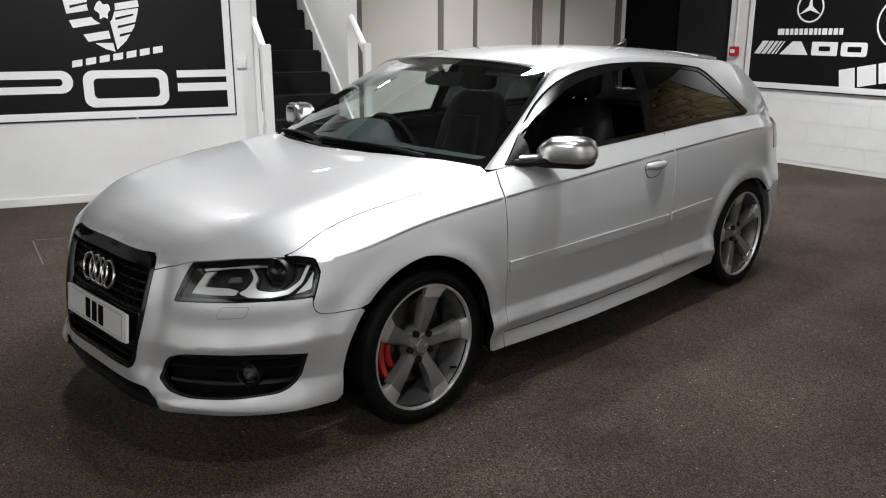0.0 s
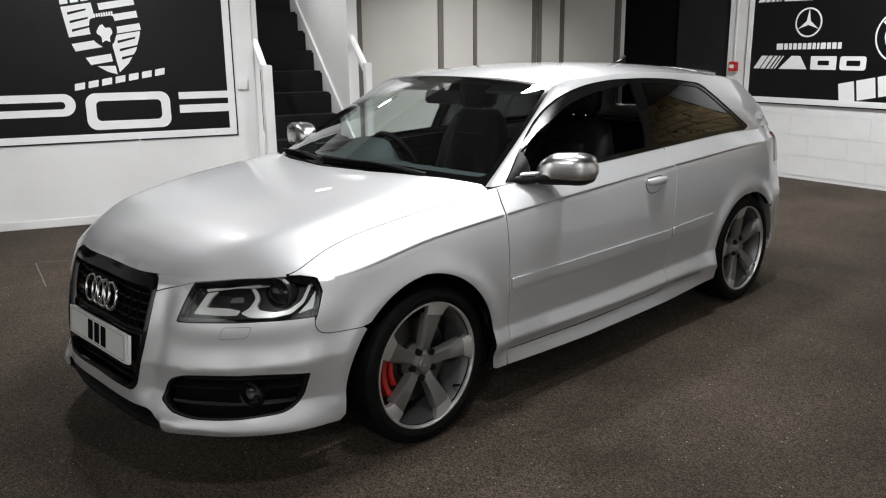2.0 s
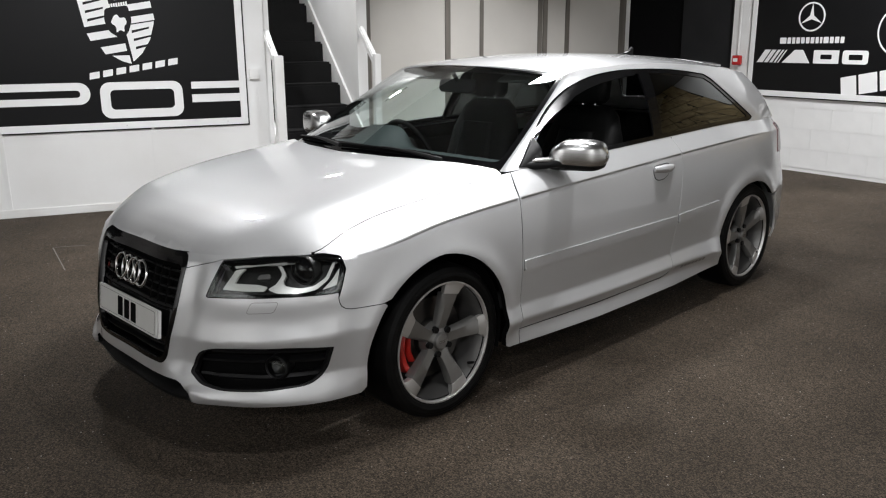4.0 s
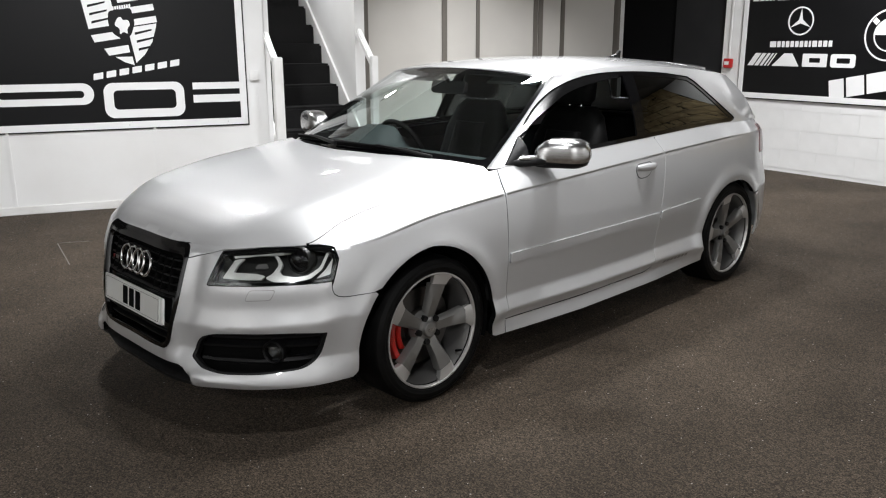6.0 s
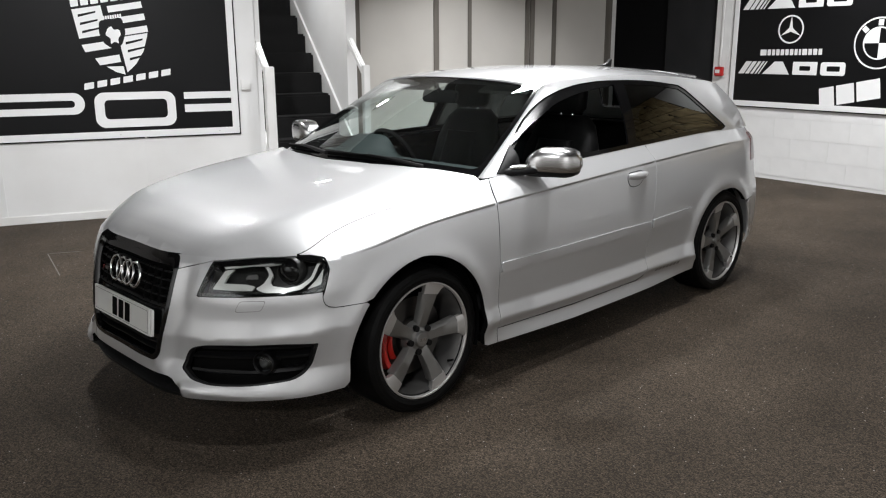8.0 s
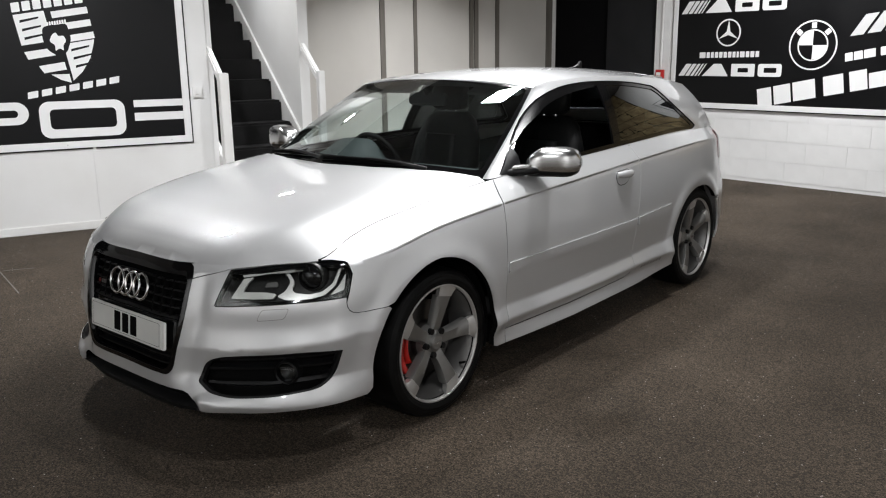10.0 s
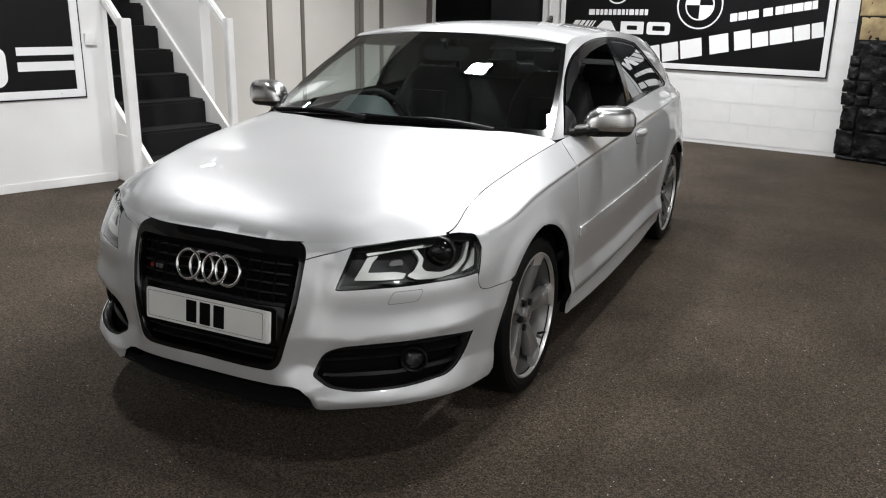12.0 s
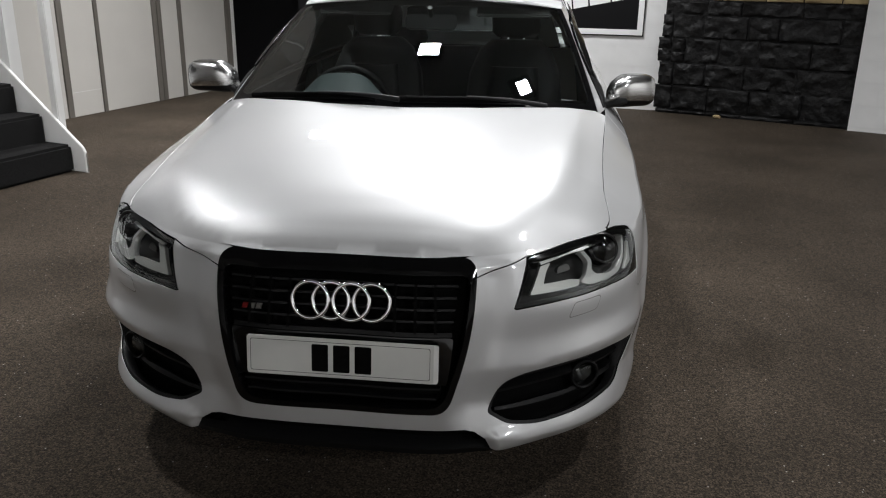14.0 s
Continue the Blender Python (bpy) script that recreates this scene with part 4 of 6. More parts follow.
# bonnet: bounded by the top of the skin
edge_s = np.concatenate([np.linspace(0, s_of_x(0.5), 10), np.linspace(s_of_x(0.5), s_of_y(-0.5), 14)[1:], np.linspace(s_of_y(-0.5), s_of_y(0.42), 24)[1:]])
edge = [skin(np.array([s]), np.array([top_z(s)]))[0] for s in edge_s]
cut = [(max(p[0] - (0.0 if p[1] < -0.6 else 0.0012), 0), p[1]) for p in edge]
rear_edge = [(0.735, 0.428), (0.66, 0.36), (0.52, 0.27), (0.30, 0.185), (0.0, 0.150)]
half_bonnet = cut + rear_edge
bonnet = panel("bonnet", half_bonnet + [(-x, y) for x, y in reversed(half_bonnet[1:-1])], bonnet_shape, SILVER, car, "smooth silver bonnet", (), 0.02, 0.015, open_edge=lambda x, y: abs(x) > 0.35 and y < -0.545)

for side in SIDES:  # where the bonnet runs down beside the grille to the bumper and the lamp
    pts = [p for p in grille_side[side] if 0.714 < p[1] < 0.7565] + [(grille_edge(side, 0.7115), 0.7115), (0.551, 0.7508), (0.60, 0.7545), (0.66, 0.7588), (0.72, 0.7628), (0.80, 0.7660), (0.86, 0.7682), (0.925, 0.7715)] + [(s, top_z(s) + 0.003) for s in np.linspace(0.925, s_of_x(0.385 if side > 0 else 0.365), 24)]
    panel("bonnet_nose", pts, sided(skin, side), SILVER, bonnet, "", (), 0.012, 0.010, side=side, seam=False, open_edge=lambda s, z: z > top_z(s))

DOOR_REAR = [(1.752, 0.985), (1.756, 0.90), (1.735, 0.76), (1.710, 0.627), (1.682, 0.43), (1.655, 0.31), (1.63, 0.284), (1.59, 0.274)]
TAIL_END = s_of_y(3.06)
for side in SIDES:
    # front wing
    pts = on_skin(front_up)
    pts += on_skin([(0.340, 0.221), (0.36, 0.213), (0.4228, 0.213), (0.4228, 0.56), (0.426, 0.86), (0.441, 0.90)])
    pts += top_line(0.47, -0.47, 24) + [(s, top_z(s) - 0.0015) for s in np.linspace(s_of_y(-0.47) - 0.015, 0.945, 7)] + [(0.938, 0.7735), (0.990, 0.7735), (1.040, 0.7665), (1.049, 0.762), (1.057, 0.72), (1.025, 0.642), (1.0155, 0.622), (1.0168, 0.606), (1.0228, 0.5925), (1.036, 0.5818), (1.059, 0.5762), (1.092, 0.5743), (1.18, 0.5758)]
    panel("front_wing", pts, sided(skin, side), SILVER, car, "", (), 0.02, 0.03, side=side, lines=[span(l, s_of_y(-0.415), s_of_y(0.419)) for l in CREASE_BAND])
    # door skin
    pts = on_skin([(0.4265, 0.2805), (1.0, 0.2665), (1.58, 0.2695)] + list(reversed([(y - 0.0025, z) for y, z in DOOR_REAR[:-1]]))) + top_line(1.745, 0.475, 24) + on_skin([(0.449, 0.90), (0.4325, 0.86), (0.4265, 0.56)])
    door = panel("door", pts, sided(skin, side), SILVER, car, "silver door with an open-grip handle", (), 0.025, 0.02, side=side, lines=[span(l, s_of_y(0.444), s_of_y(1.743)) for l in CREASE_BAND] + [span(l, s_of_y(0.434), s_of_y(1.651)) for l in LOWER_BAND])
    doors[side] = door
    # rear quarter and sill, one pressing
    arch_pts = [p for p in ARCH_R if p[1] > 0.286]
    pts = on_skin([(y + 0.0012, z) for y, z in DOOR_REAR[:-2]]) + on_skin([(1.64, 0.276), (1.59, 0.2650), (1.0, 0.2615), (0.428, 0.2755), (0.428, 0.213), (1.0, 0.199), (1.7, 0.204), (2.20, 0.221), (2.203, 0.286)]) + on_skin([p for p in arch_pts if not (p[0] > REAR and p[1] < 0.56)])
    pts += on_skin([(2.95, 0.565), (3.0, 0.58)]) + [(TAIL_END, 0.60), (TAIL_END, top_z(TAIL_END) - 0.003)] + top_line(3.04, 1.76, 26)
    panel("rear_quarter", pts, sided(skin, side), SILVER, car, "silver rear quarter and side skirt", (), 0.025, 0.03, side=side, lines=[span(l, s_of_y(1.762), s_of_y(2.88)) for l in CREASE_BAND] + [span(l, s_of_y(1.688), s_of_y(2.12)) for l in LOWER_BAND] + [STEP])

# side of the cabin
ROW = np.linspace(0, 1, 600)
_edge = screen_shape(np.ones(600), ROW)


def side_shape(y, z):
    p = cabin_shape(y, z)
    ye, xe = np.interp(z, _edge[:, 2], _edge[:, 1]), np.interp(z, _edge[:, 2], _edge[:, 0])
    base = cabin_shape(ye, z)
    fade = np.clip((np.asarray(y, float) - ye) / 0.13, 0, 1)
    near = (1 - fade) ** 2 * (1 + 2 * fade) * np.clip((1.352 - np.asarray(z, float)) / 0.02, 0, 1)
    p[..., 0] += (xe - base[..., 0]) * near
    return p


GLASS_TOP = hermite([0.53, 0.70, 0.86, 1.06, 1.25, 1.45, 1.72, 2.10, 2.39], [0.962, 1.092, 1.198, 1.285, 1.328, 1.347, 1.349, 1.330, 1.298])
dlo = [(y, float(GLASS_TOP(y))) for y in np.linspace(0.535, 2.38, 30)] + [(2.44, 1.272), (2.745, 1.045), (2.755, 1.03), (2.735, 1.020)]
dlo += [(y, float(waist_z(y)) + 0.004) for y in np.linspace(2.70, 0.56, 26)]
frame_pts = [(y, float(np.interp(y, _edge[:, 1], _edge[:, 2]))) for y in np.linspace(0.44, 1.06, 18)] + [(y, float(rail_z(y))) for y in np.linspace(1.1, 3.0, 28)]
frame_pts += [(3.05, 1.21), (3.13, 1.07), (3.16, 1.0)] + [(y, float(waist_z(y)) - 0.002) for y in np.linspace(3.14, 0.47, 36)]
glass_door = [(y, float(GLASS_TOP(y)) - 0.022) for y in np.linspace(0.60, 1.665, 22)] + [(1.60, float(waist_z(1.6)) + 0.026)] + [(y, float(waist_z(y)) + 0.026) for y in np.linspace(1.5, 0.60, 10)]
glass_rear = [(1.765, 1.326)] + [(y, float(GLASS_TOP(y)) - 0.022) for y in np.linspace(1.85, 2.36, 10)] + [(2.425, 1.248), (2.70, 1.046), (2.69, 1.036)] + [(y, float(waist_z(y)) + 0.026) for y in np.linspace(2.6, 1.68, 10)]
for side in SIDES:
    shape = sided(side_shape, side)
    panel("pillar_frame", frame_pts, shape, SILVER, car, "silver window pillars and roof edge", [dlo], 0.015, 0.02, side=side)
    panel("window_surround", dlo, shape, GLOSS_BLACK, car, "black window surround", [glass_door, glass_rear], 0.02, 0.01, side=side, lift=-0.006)
    if side < 0:  # the left window is wound down
        w1 = panel("door_window", glass_door, shape, SIDE_GLASS, car, "clear side window", (), 0.04, 0, side=side, lift=-0.010)
        w1.visible_shadow = False
    w2 = panel("quarter_window", glass_rear, shape, DARK_GLASS, car, "dark privacy glass window", (), 0.04, 0, side=side, lift=-0.010)
    w2.visible_shadow = False

# roof
front_roof = [(0.590 * a, 1.062 - 0.112 * (1 - a * a) + 0.004) for a in np.linspace(1, 0, 30)]
half_roof = [(0.0, 3.09)] + [(x, 3.09 - 0.10 * x * x) for x in (0.2, 0.4, 0.5)] + [(float(rail_x(y)) - 0.002, y) for y in np.linspace(3.0, 1.08, 26)] + front_roof
roof = panel("roof", half_roof + [(-x, y) for x, y in reversed(half_roof[1:-1])], roof_shape, SILVER, car, "silver roof with a tailgate spoiler", (), 0.02, 0.008)
panel("headlining", half_roof + [(-x, y) for x, y in reversed(half_roof[1:-1])], roof_shape, HEADLINING, car, "grey cloth headlining", (), 0.06, 0, lift=-0.035)
half_spoiler = [(0.0, 3.075), (0.20, 3.065), (0.34, 3.03), (0.40, 2.98), (0.415, 2.88), (0.41, 2.72), (0.25, 2.70), (0.0, 2.70)]
panel("roof_spoiler", half_spoiler + [(-x, y) for x, y in reversed(half_spoiler[1:-1])], lambda x, y: roof_shape(x, y) + np.stack([0 * x, 0 * x, 0.001 + 0.014 * np.clip((y - 2.70) / 0.35, 0, 1) ** 1.5], -1), SILVER, car, "silver roof spoiler", (), 0.03, 0.02, seam=False)
aerial = prism([(2.36, -0.004), (2.54, -0.004), (2.545, 0.046), (2.535, 0.050), (2.505, 0.026), (2.46, 0.013), (2.36, 0.006)], 0.022, Matrix(((0, 0, 1, -0.011), (1, 0, 0, 0), (0, 1, 0, float(roof_mid(2.45))), (0, 0, 0, 1))), 0.004)
part("aerial_fin", aerial, BLACK, car, "black roof aerial fin")

# windscreen: black edge band and pane
rim = [(a, 0.0) for a in np.linspace(-1, 1, 24)] + [(1, b) for b in np.linspace(0, 1, 14)[1:]] + [(a, 1.0) for a in np.linspace(1, -1, 24)[1:]] + [(-1, b) for b in np.linspace(1, 0, 14)[1:-1]]
pane = rounded([(-0.970, 0.085), (0.970, 0.085), (0.970, 0.985), (-0.970, 0.985)], 0.05)
scaled = lambda f: (lambda a, b: f(a / 0.75, b / 0.8))
grow = lambda pts: [(a * 0.75, b * 0.8) for a, b in pts]
panel("windscreen_edge", grow(rim), scaled(screen_shape), GLOSS_BLACK, car, "black printed windscreen edge", [grow(pane)], 0.014, 0.004)
screen = panel("windscreen", grow(pane), scaled(screen_shape), SCREEN_GLASS, car, "clear green-tinted windscreen", (), 0.03, 0)
screen.visible_shadow = False
hatch_pane = rounded([(-0.76, 0.28), (0.76, 0.28), (0.80, 0.86), (-0.80, 0.86)], 0.06)
tail_grow = lambda pts: [(a * 0.6, b * 0.35) for a, b in pts]
tail_scaled = lambda a, b: tail_shape(a / 0.6, b / 0.35)
hatch = panel("tailgate", tail_grow([(-1, 0), (1, 0), (1, 1), (-1, 1)]), tail_scaled, SILVER, car, "silver tailgate", [tail_grow(hatch_pane)], 0.04, 0.02, side=-1)
rear_pane = panel("rear_window", tail_grow(hatch_pane), tail_scaled, DARK_GLASS, hatch, "dark rear window", (), 0.05, 0, side=-1)
rear_pane.visible_shadow = False

# tail: bumper, lower hatch, lamps
low_half = on_skin([p for p in reversed(ARCH_R) if p[0] > REAR and 0.24 < p[1] < 0.56]) + on_skin([(2.95, 0.560)]) + [(TAIL_END, 0.595), (TAIL_S, 0.60), (TAIL_S, 0.27), (TAIL_END, 0.25)]
up_half = [(TAIL_END + 0.004, 0.605), (TAIL_S, 0.605), (TAIL_S, top_z(TAIL_S) - 0.002)] + [(s, top_z(s) - 0.002) for s in np.linspace(TAIL_S, TAIL_END + 0.004, 8)[1:]]
for side in SIDES:
    panel("rear_bumper", low_half, sided(skin, side), SILVER, car, "", (), 0.03, 0.012, side=side, seam=False)
    panel("tailgate_skin", up_half, sided(skin, side), SILVER, car, "", (), 0.04, 0.01, side=side)
    lamp = rounded(on_skin([(3.03, 0.975), (2.945, 0.80)]) + [(TAIL_END + 0.12, 0.80), (TAIL_END + 0.12, 0.965)], 0.02)
    panel("tail_lamp", lamp, sided(skin, side), RED_LENS, car, "dark red tail lamp", (), 0.02, 0.004, side=side, lift=0.003)

# ledge between the body's shoulder and the hatch
for side in SIDES:
    rows = []
    for s in np.linspace(s_of_y(2.86), TAIL_S, 26):
        p = skin(np.array([s]), np.array([top_z(s) - 0.002]))[0]
        q = tail_shape(np.array([min(p[0] / 0.64, 1.0)]), np.array([0.03]))[0]
        q = np.array((q[0], min(q[1], max(p[1], 2.9)), q[2] + 0.01))
        rows.append([p + (q - p) * t + np.array((0, 0, 0.012 * math.sin(math.pi * t))) for t in np.linspace(0, 1, 5)])
    verts = [(side * v[0], v[1], v[2]) for r in rows for v in r]
    faces = [(5 * i + j, 5 * i + j + 1, 5 * i + j + 6, 5 * i + j + 5) for i in range(len(rows) - 1) for j in range(4)]
    add_mesh("tail_shoulder", verts, faces, SILVER, car, "", True)

# underside, wheel housings
part("underbody", boxes(((-0.80, 0.40, 0.20), (0.80, 2.15, 0.235))), MATT_BLACK, car, "black underside of the car")
part("bulkhead", boxes(((-0.70, 0.42, 0.22), (0.70, 0.46, 0.90))), MATT_BLACK, car, "black bulkhead")
part("undertray", boxes(((-0.53, -0.80, 0.205), (0.53, 0.40, 0.225))), MATT_BLACK, car, "black engine undertray")
part("radiator_panel", boxes(((-0.53, -0.62, 0.22), (0.53, -0.58, 0.74))), MATT_BLACK, car, "black radiator panel")
part("rear_floor", boxes(((-0.53, 2.15, 0.22), (0.53, 3.15, 0.26))), MATT_BLACK, car, "black boot floor")
for side in SIDES:
    for hub, wide, out in ((AXLE - 0.037, 0.385, 0.845), (REAR - 0.045, 0.376, 0.835)):
        liner = bmesh.new()
        rows = []
        for x in (out, 0.56):
            rows.append([liner.verts.new((side * x, hub + wide * math.cos(t), HUB_Z + wide * math.sin(t))) for t in np.linspace(-0.3, math.pi + 0.3, 24)])
        for i in range(23):
            liner.faces.new((rows[0][i], rows[0][i + 1], rows[1][i + 1], rows[1][i]))
        liner.faces.new(rows[1])
        part("wheel_arch_liner", liner, MATT_BLACK, car, "black plastic wheel arch liner", 60)

# matt black sheets behind the panel gaps, standing in for the shade inside
for side in SIDES:
    pts = on_skin([(0.345, 0.24), (1.0, 0.22), (2.1, 0.24), (2.0, 0.45), (1.95, 0.93)]) + [(s, z - 0.012) for s, z in top_line(1.9, -0.3, 30)] + on_skin([(-0.25, 0.76), (0.22, 0.74), (0.36, 0.55)])
    panel("gap_shade", pts, sided(skin, side), MATT_BLACK, car, "black sheet standing in for the shade in the panel gaps", (), 0.022, 0, side=side, lift=-0.016)
    pts = [(0.99, 0.60), (1.03, 0.555), (1.19, 0.552), (1.165, 0.60), (1.06, 0.605), (1.045, 0.64), (1.05, 0.66), (1.0, 0.66)]
    panel("gap_shade", pts, sided(skin, side), MATT_BLACK, car, "black sheet standing in for the shade in the panel gaps", (), 0.03, 0, side=side, lift=-0.010)
    edge_in = [tuple(p) for p in ([(e[0] * 0.955, e[1] + (0.03 if e[1] < -0.5 else 0)) for e in edge[17:]])]
    edge_out = [(e[0] * 1.02, e[1] - (0.015 if e[1] < -0.5 else 0)) for e in edge[17:]]
    strip = edge_out + list(reversed(edge_in))
    panel("gap_shade", strip, sided(bonnet_shape, side), MATT_BLACK, car, "black strip standing in for the shade under the bonnet edge", (), 0.03, 0, side=side, lift=-0.014)

# ---------------------------------------------------------------- wheels
def build_wheel(front):
    """A wheel about its own hub: x points out of the car."""
    wheel = new("front_wheel" if front else "rear_wheel")
    tagged(wheel, "five-spoke grey alloy wheel with a low black tyre")
    # tyre
    R, r = 0.322, 0.243
    prof = [(-0.10, r), (-0.112, r + 0.02), (-0.116, r + 0.045), (-0.108, R - 0.012), (-0.09, R - 0.002), (-0.03, R), (0.03, R), (0.09, R - 0.002), (0.106, R - 0.010),
            (0.113, R - 0.022), (0.1155, R - 0.026), (0.1155, R - 0.031), (0.117, r + 0.045), (0.118, r + 0.034), (0.1165, r + 0.031), (0.115, r + 0.020), (0.1125, r + 0.017), (0.108, r + 0.010), (0.098, r)]
    part("tyre", turned([(x - 0.02, q) for x, q in prof], 72, closed=True), RUBBER, wheel, "worn black rubber tyre", 25)
    # rim: flange, barrel
    prof = [(0.086, 0.2445), (0.0925, 0.248), (0.0925, 0.254), (0.084, 0.256), (0.074, 0.250), (0.072, 0.243)]
    part("rim", turned(prof, 72, closed=True), MACHINED, wheel, "machined bright rim edge", 35)
    part("barrel", turned([(0.074, 0.240), (0.058, 0.232), (0.02, 0.222), (-0.10, 0.222), (-0.115, 0.24), (-0.115, 0.246), (-0.10, 0.232), (0.05, 0.238), (0.07, 0.246)], 72, closed=True), BARREL, wheel, "grey painted wheel barrel", 35)
    # spokes: five blades, each swept to one side, with a bright cut end
    for k in range(5):
        turn = pose(0, 0, 0, 72 * k + (6 if front else 30), 0, 0)
        rows = [(0.046, -0.030, 0.030, 0.050, 0.020), (0.080, -0.027, 0.028, 0.060, 0.024), (0.120, -0.030, 0.031, 0.068, 0.028), (0.160, -0.036, 0.035, 0.075, 0.030), (0.202, -0.044, 0.039, 0.080, 0.030)]
        bm, lines = bmesh.new(), []
        for q, a, b, x, thick in rows:
            line = [(x - 0.014, q, a), (x + 0.001, q, a * 0.86), (x + 0.004, q, b * 0.62), (x - 0.010, q, b), (x - thick - 0.010, q, b * 0.9), (x - thick - 0.012, q, a * 0.9)]
            lines.append([bm.verts.new(p) for p in line])
        for a, b in zip(lines, lines[1:]):
            for i in range(6):
                bm.faces.new((a[i], a[(i + 1) % 6], b[(i + 1) % 6], b[i]))
        bm.faces.new(lines[0])
        bm.faces.new(lines[-1])
        bmesh.ops.transform(bm, matrix=turn, verts=bm.verts[:])
        spoke = part("spoke", bm, ALLOY, wheel, "", 50)
        tip, lines = bmesh.new(), []
        for q, a, b, x, thick in ((0.202, -0.040, 0.036, 0.0835, 0.026), (0.224, -0.052, 0.037, 0.085, 0.026), (0.246, -0.076, 0.036, 0.087, 0.026)):
            line = [(x, q, a), (x + 0.003, q, a * 0.72), (x, q, b * 0.55), (x - 0.006, q, b), (x - thick, q, b * 0.95), (x - thick, q, a * 0.95)]
            lines.append([tip.verts.new((p[0], math.sqrt(max(p[1] ** 2 - (p[2] * 0.6) ** 2, 0.0)), p[2])) for p in line])
        for a, b in zip(lines, lines[1:]):
            for i in range(6):
                tip.faces.new((a[i], a[(i + 1) % 6], b[(i + 1) % 6], b[i]))
        tip.faces.new(lines[0])
        tip.faces.new(lines[-1])
        bmesh.ops.transform(tip, matrix=turn, verts=tip.verts[:])
        part("spoke_end", tip, MACHINED, spoke, "bright machined spoke end", 50)
        bolt = bmesh.new()
        a = radians(72 * k + (6 if front else 30) + 36)
        bmesh.ops.create_cone(bolt, cap_ends=True, segments=12, radius1=0.0155, radius2=0.013, depth=0.02, matrix=pose(0.056, 0.056 * math.cos(a), 0.056 * math.sin(a), 0, 90, 0))
        part("wheel_bolt", bolt, BLACK, wheel, "dark wheel bolt", 40)
    part("hub", turned([(0.0, 0.075), (0.040, 0.074), (0.050, 0.070), (0.054, 0.050), (0.058, 0.036), (0.064, 0.034)], 40), ALLOY, wheel, "", 40)
    part("centre_cap", turned([(0.060, 0.034), (0.070, 0.033), (0.073, 0.029), (0.074, 0.001)], 32), ALLOY, wheel, "grey centre cap", 30)
    ring = bmesh.new()
    for k in range(4):
        made = ring_prism([(0.0062 * math.cos(t), 0.0062 * math.sin(t)) for t in np.linspace(0, 2 * math.pi, 17)[:-1]], [(0.0046 * math.cos(t), 0.0046 * math.sin(t)) for t in np.linspace(0, 2 * math.pi, 17)[:-1]], 0.0012,
                          Matrix(((0, 0, 1, 0.074), (1, 0, 0, (k - 1.5) * 0.0085), (0, 1, 0, 0), (0, 0, 0, 1))))
        made.to_mesh(tmp := bpy.data.meshes.new("tmp"))
        ring.from_mesh(tmp)
        bpy.data.meshes.remove(tmp)
        made.free()
    part("cap_badge", ring, CHROME, wheel, "small bright cap badge")
    valve = bmesh.new()
    bmesh.ops.create_cone(valve, cap_ends=True, segments=10, radius1=0.006, radius2=0.005, depth=0.035, matrix=pose(0.075, 0.215 * math.cos(radians(-40)), 0.215 * math.sin(radians(-40)), 0, 70, 0))
    part("valve", valve, BLACK, wheel, "black tyre valve", 40)
    return wheel


def build_brake(front):
    brake = new("brake")
    tagged(brake, "grey brake disc with a red caliper" if front else "grey rear brake disc")
    part("disc", turned([(-0.03, 0.08), (-0.03, 0.172), (-0.004, 0.172), (-0.004, 0.085), (0.015, 0.08), (0.02, 0.03)], 60, closed=False), DISC, brake, "", 30)
    if front:
        for name, lo, hi, x0, x1 in (("caliper", 0.118, 0.140, -0.06, 0.012), ("caliper", 0.163, 0.192, -0.06, 0.026)):
            bm, rows = bmesh.new(), []
            for t in np.linspace(radians(180 - 34), radians(180 + 34), 12):
                c, s = math.cos(t), math.sin(t)
                rows.append([bm.verts.new(p) for p in ((x0, lo * c, lo * s), (x1, lo * c, lo * s), (x1 + 0.006, (lo + 0.008) * c, (lo + 0.008) * s), (x1, (hi - 0.008) * c, (hi - 0.008) * s), (x1 - 0.015, hi * c, hi * s), (x0, hi * c, hi * s))])
            for a, b in zip(rows, rows[1:]):
                for i in range(6):
                    bm.faces.new((a[i], a[(i + 1) % 6], b[(i + 1) % 6], b[i]))
            bm.faces.new(rows[0])
            bm.faces.new(rows[-1])
            part(name, bm, CALIPER, brake, "bright red brake caliper", 35)
    return brake


for front, y in ((True, AXLE), (False, REAR)):
    wheel, brake = build_wheel(front), build_brake(front)
    for kind in (wheel, brake):
        kind.parent = car
    x = 0.768 if front else 0.778
    wheel.matrix_basis = pose(x, y, HUB_Z)
    brake.matrix_basis = pose(x, y, HUB_Z)
    for ob in (wheel, brake):
        twin = copy_thing(ob, pose(-x, y, HUB_Z, 0, 0, 180))
        twin.parent = car

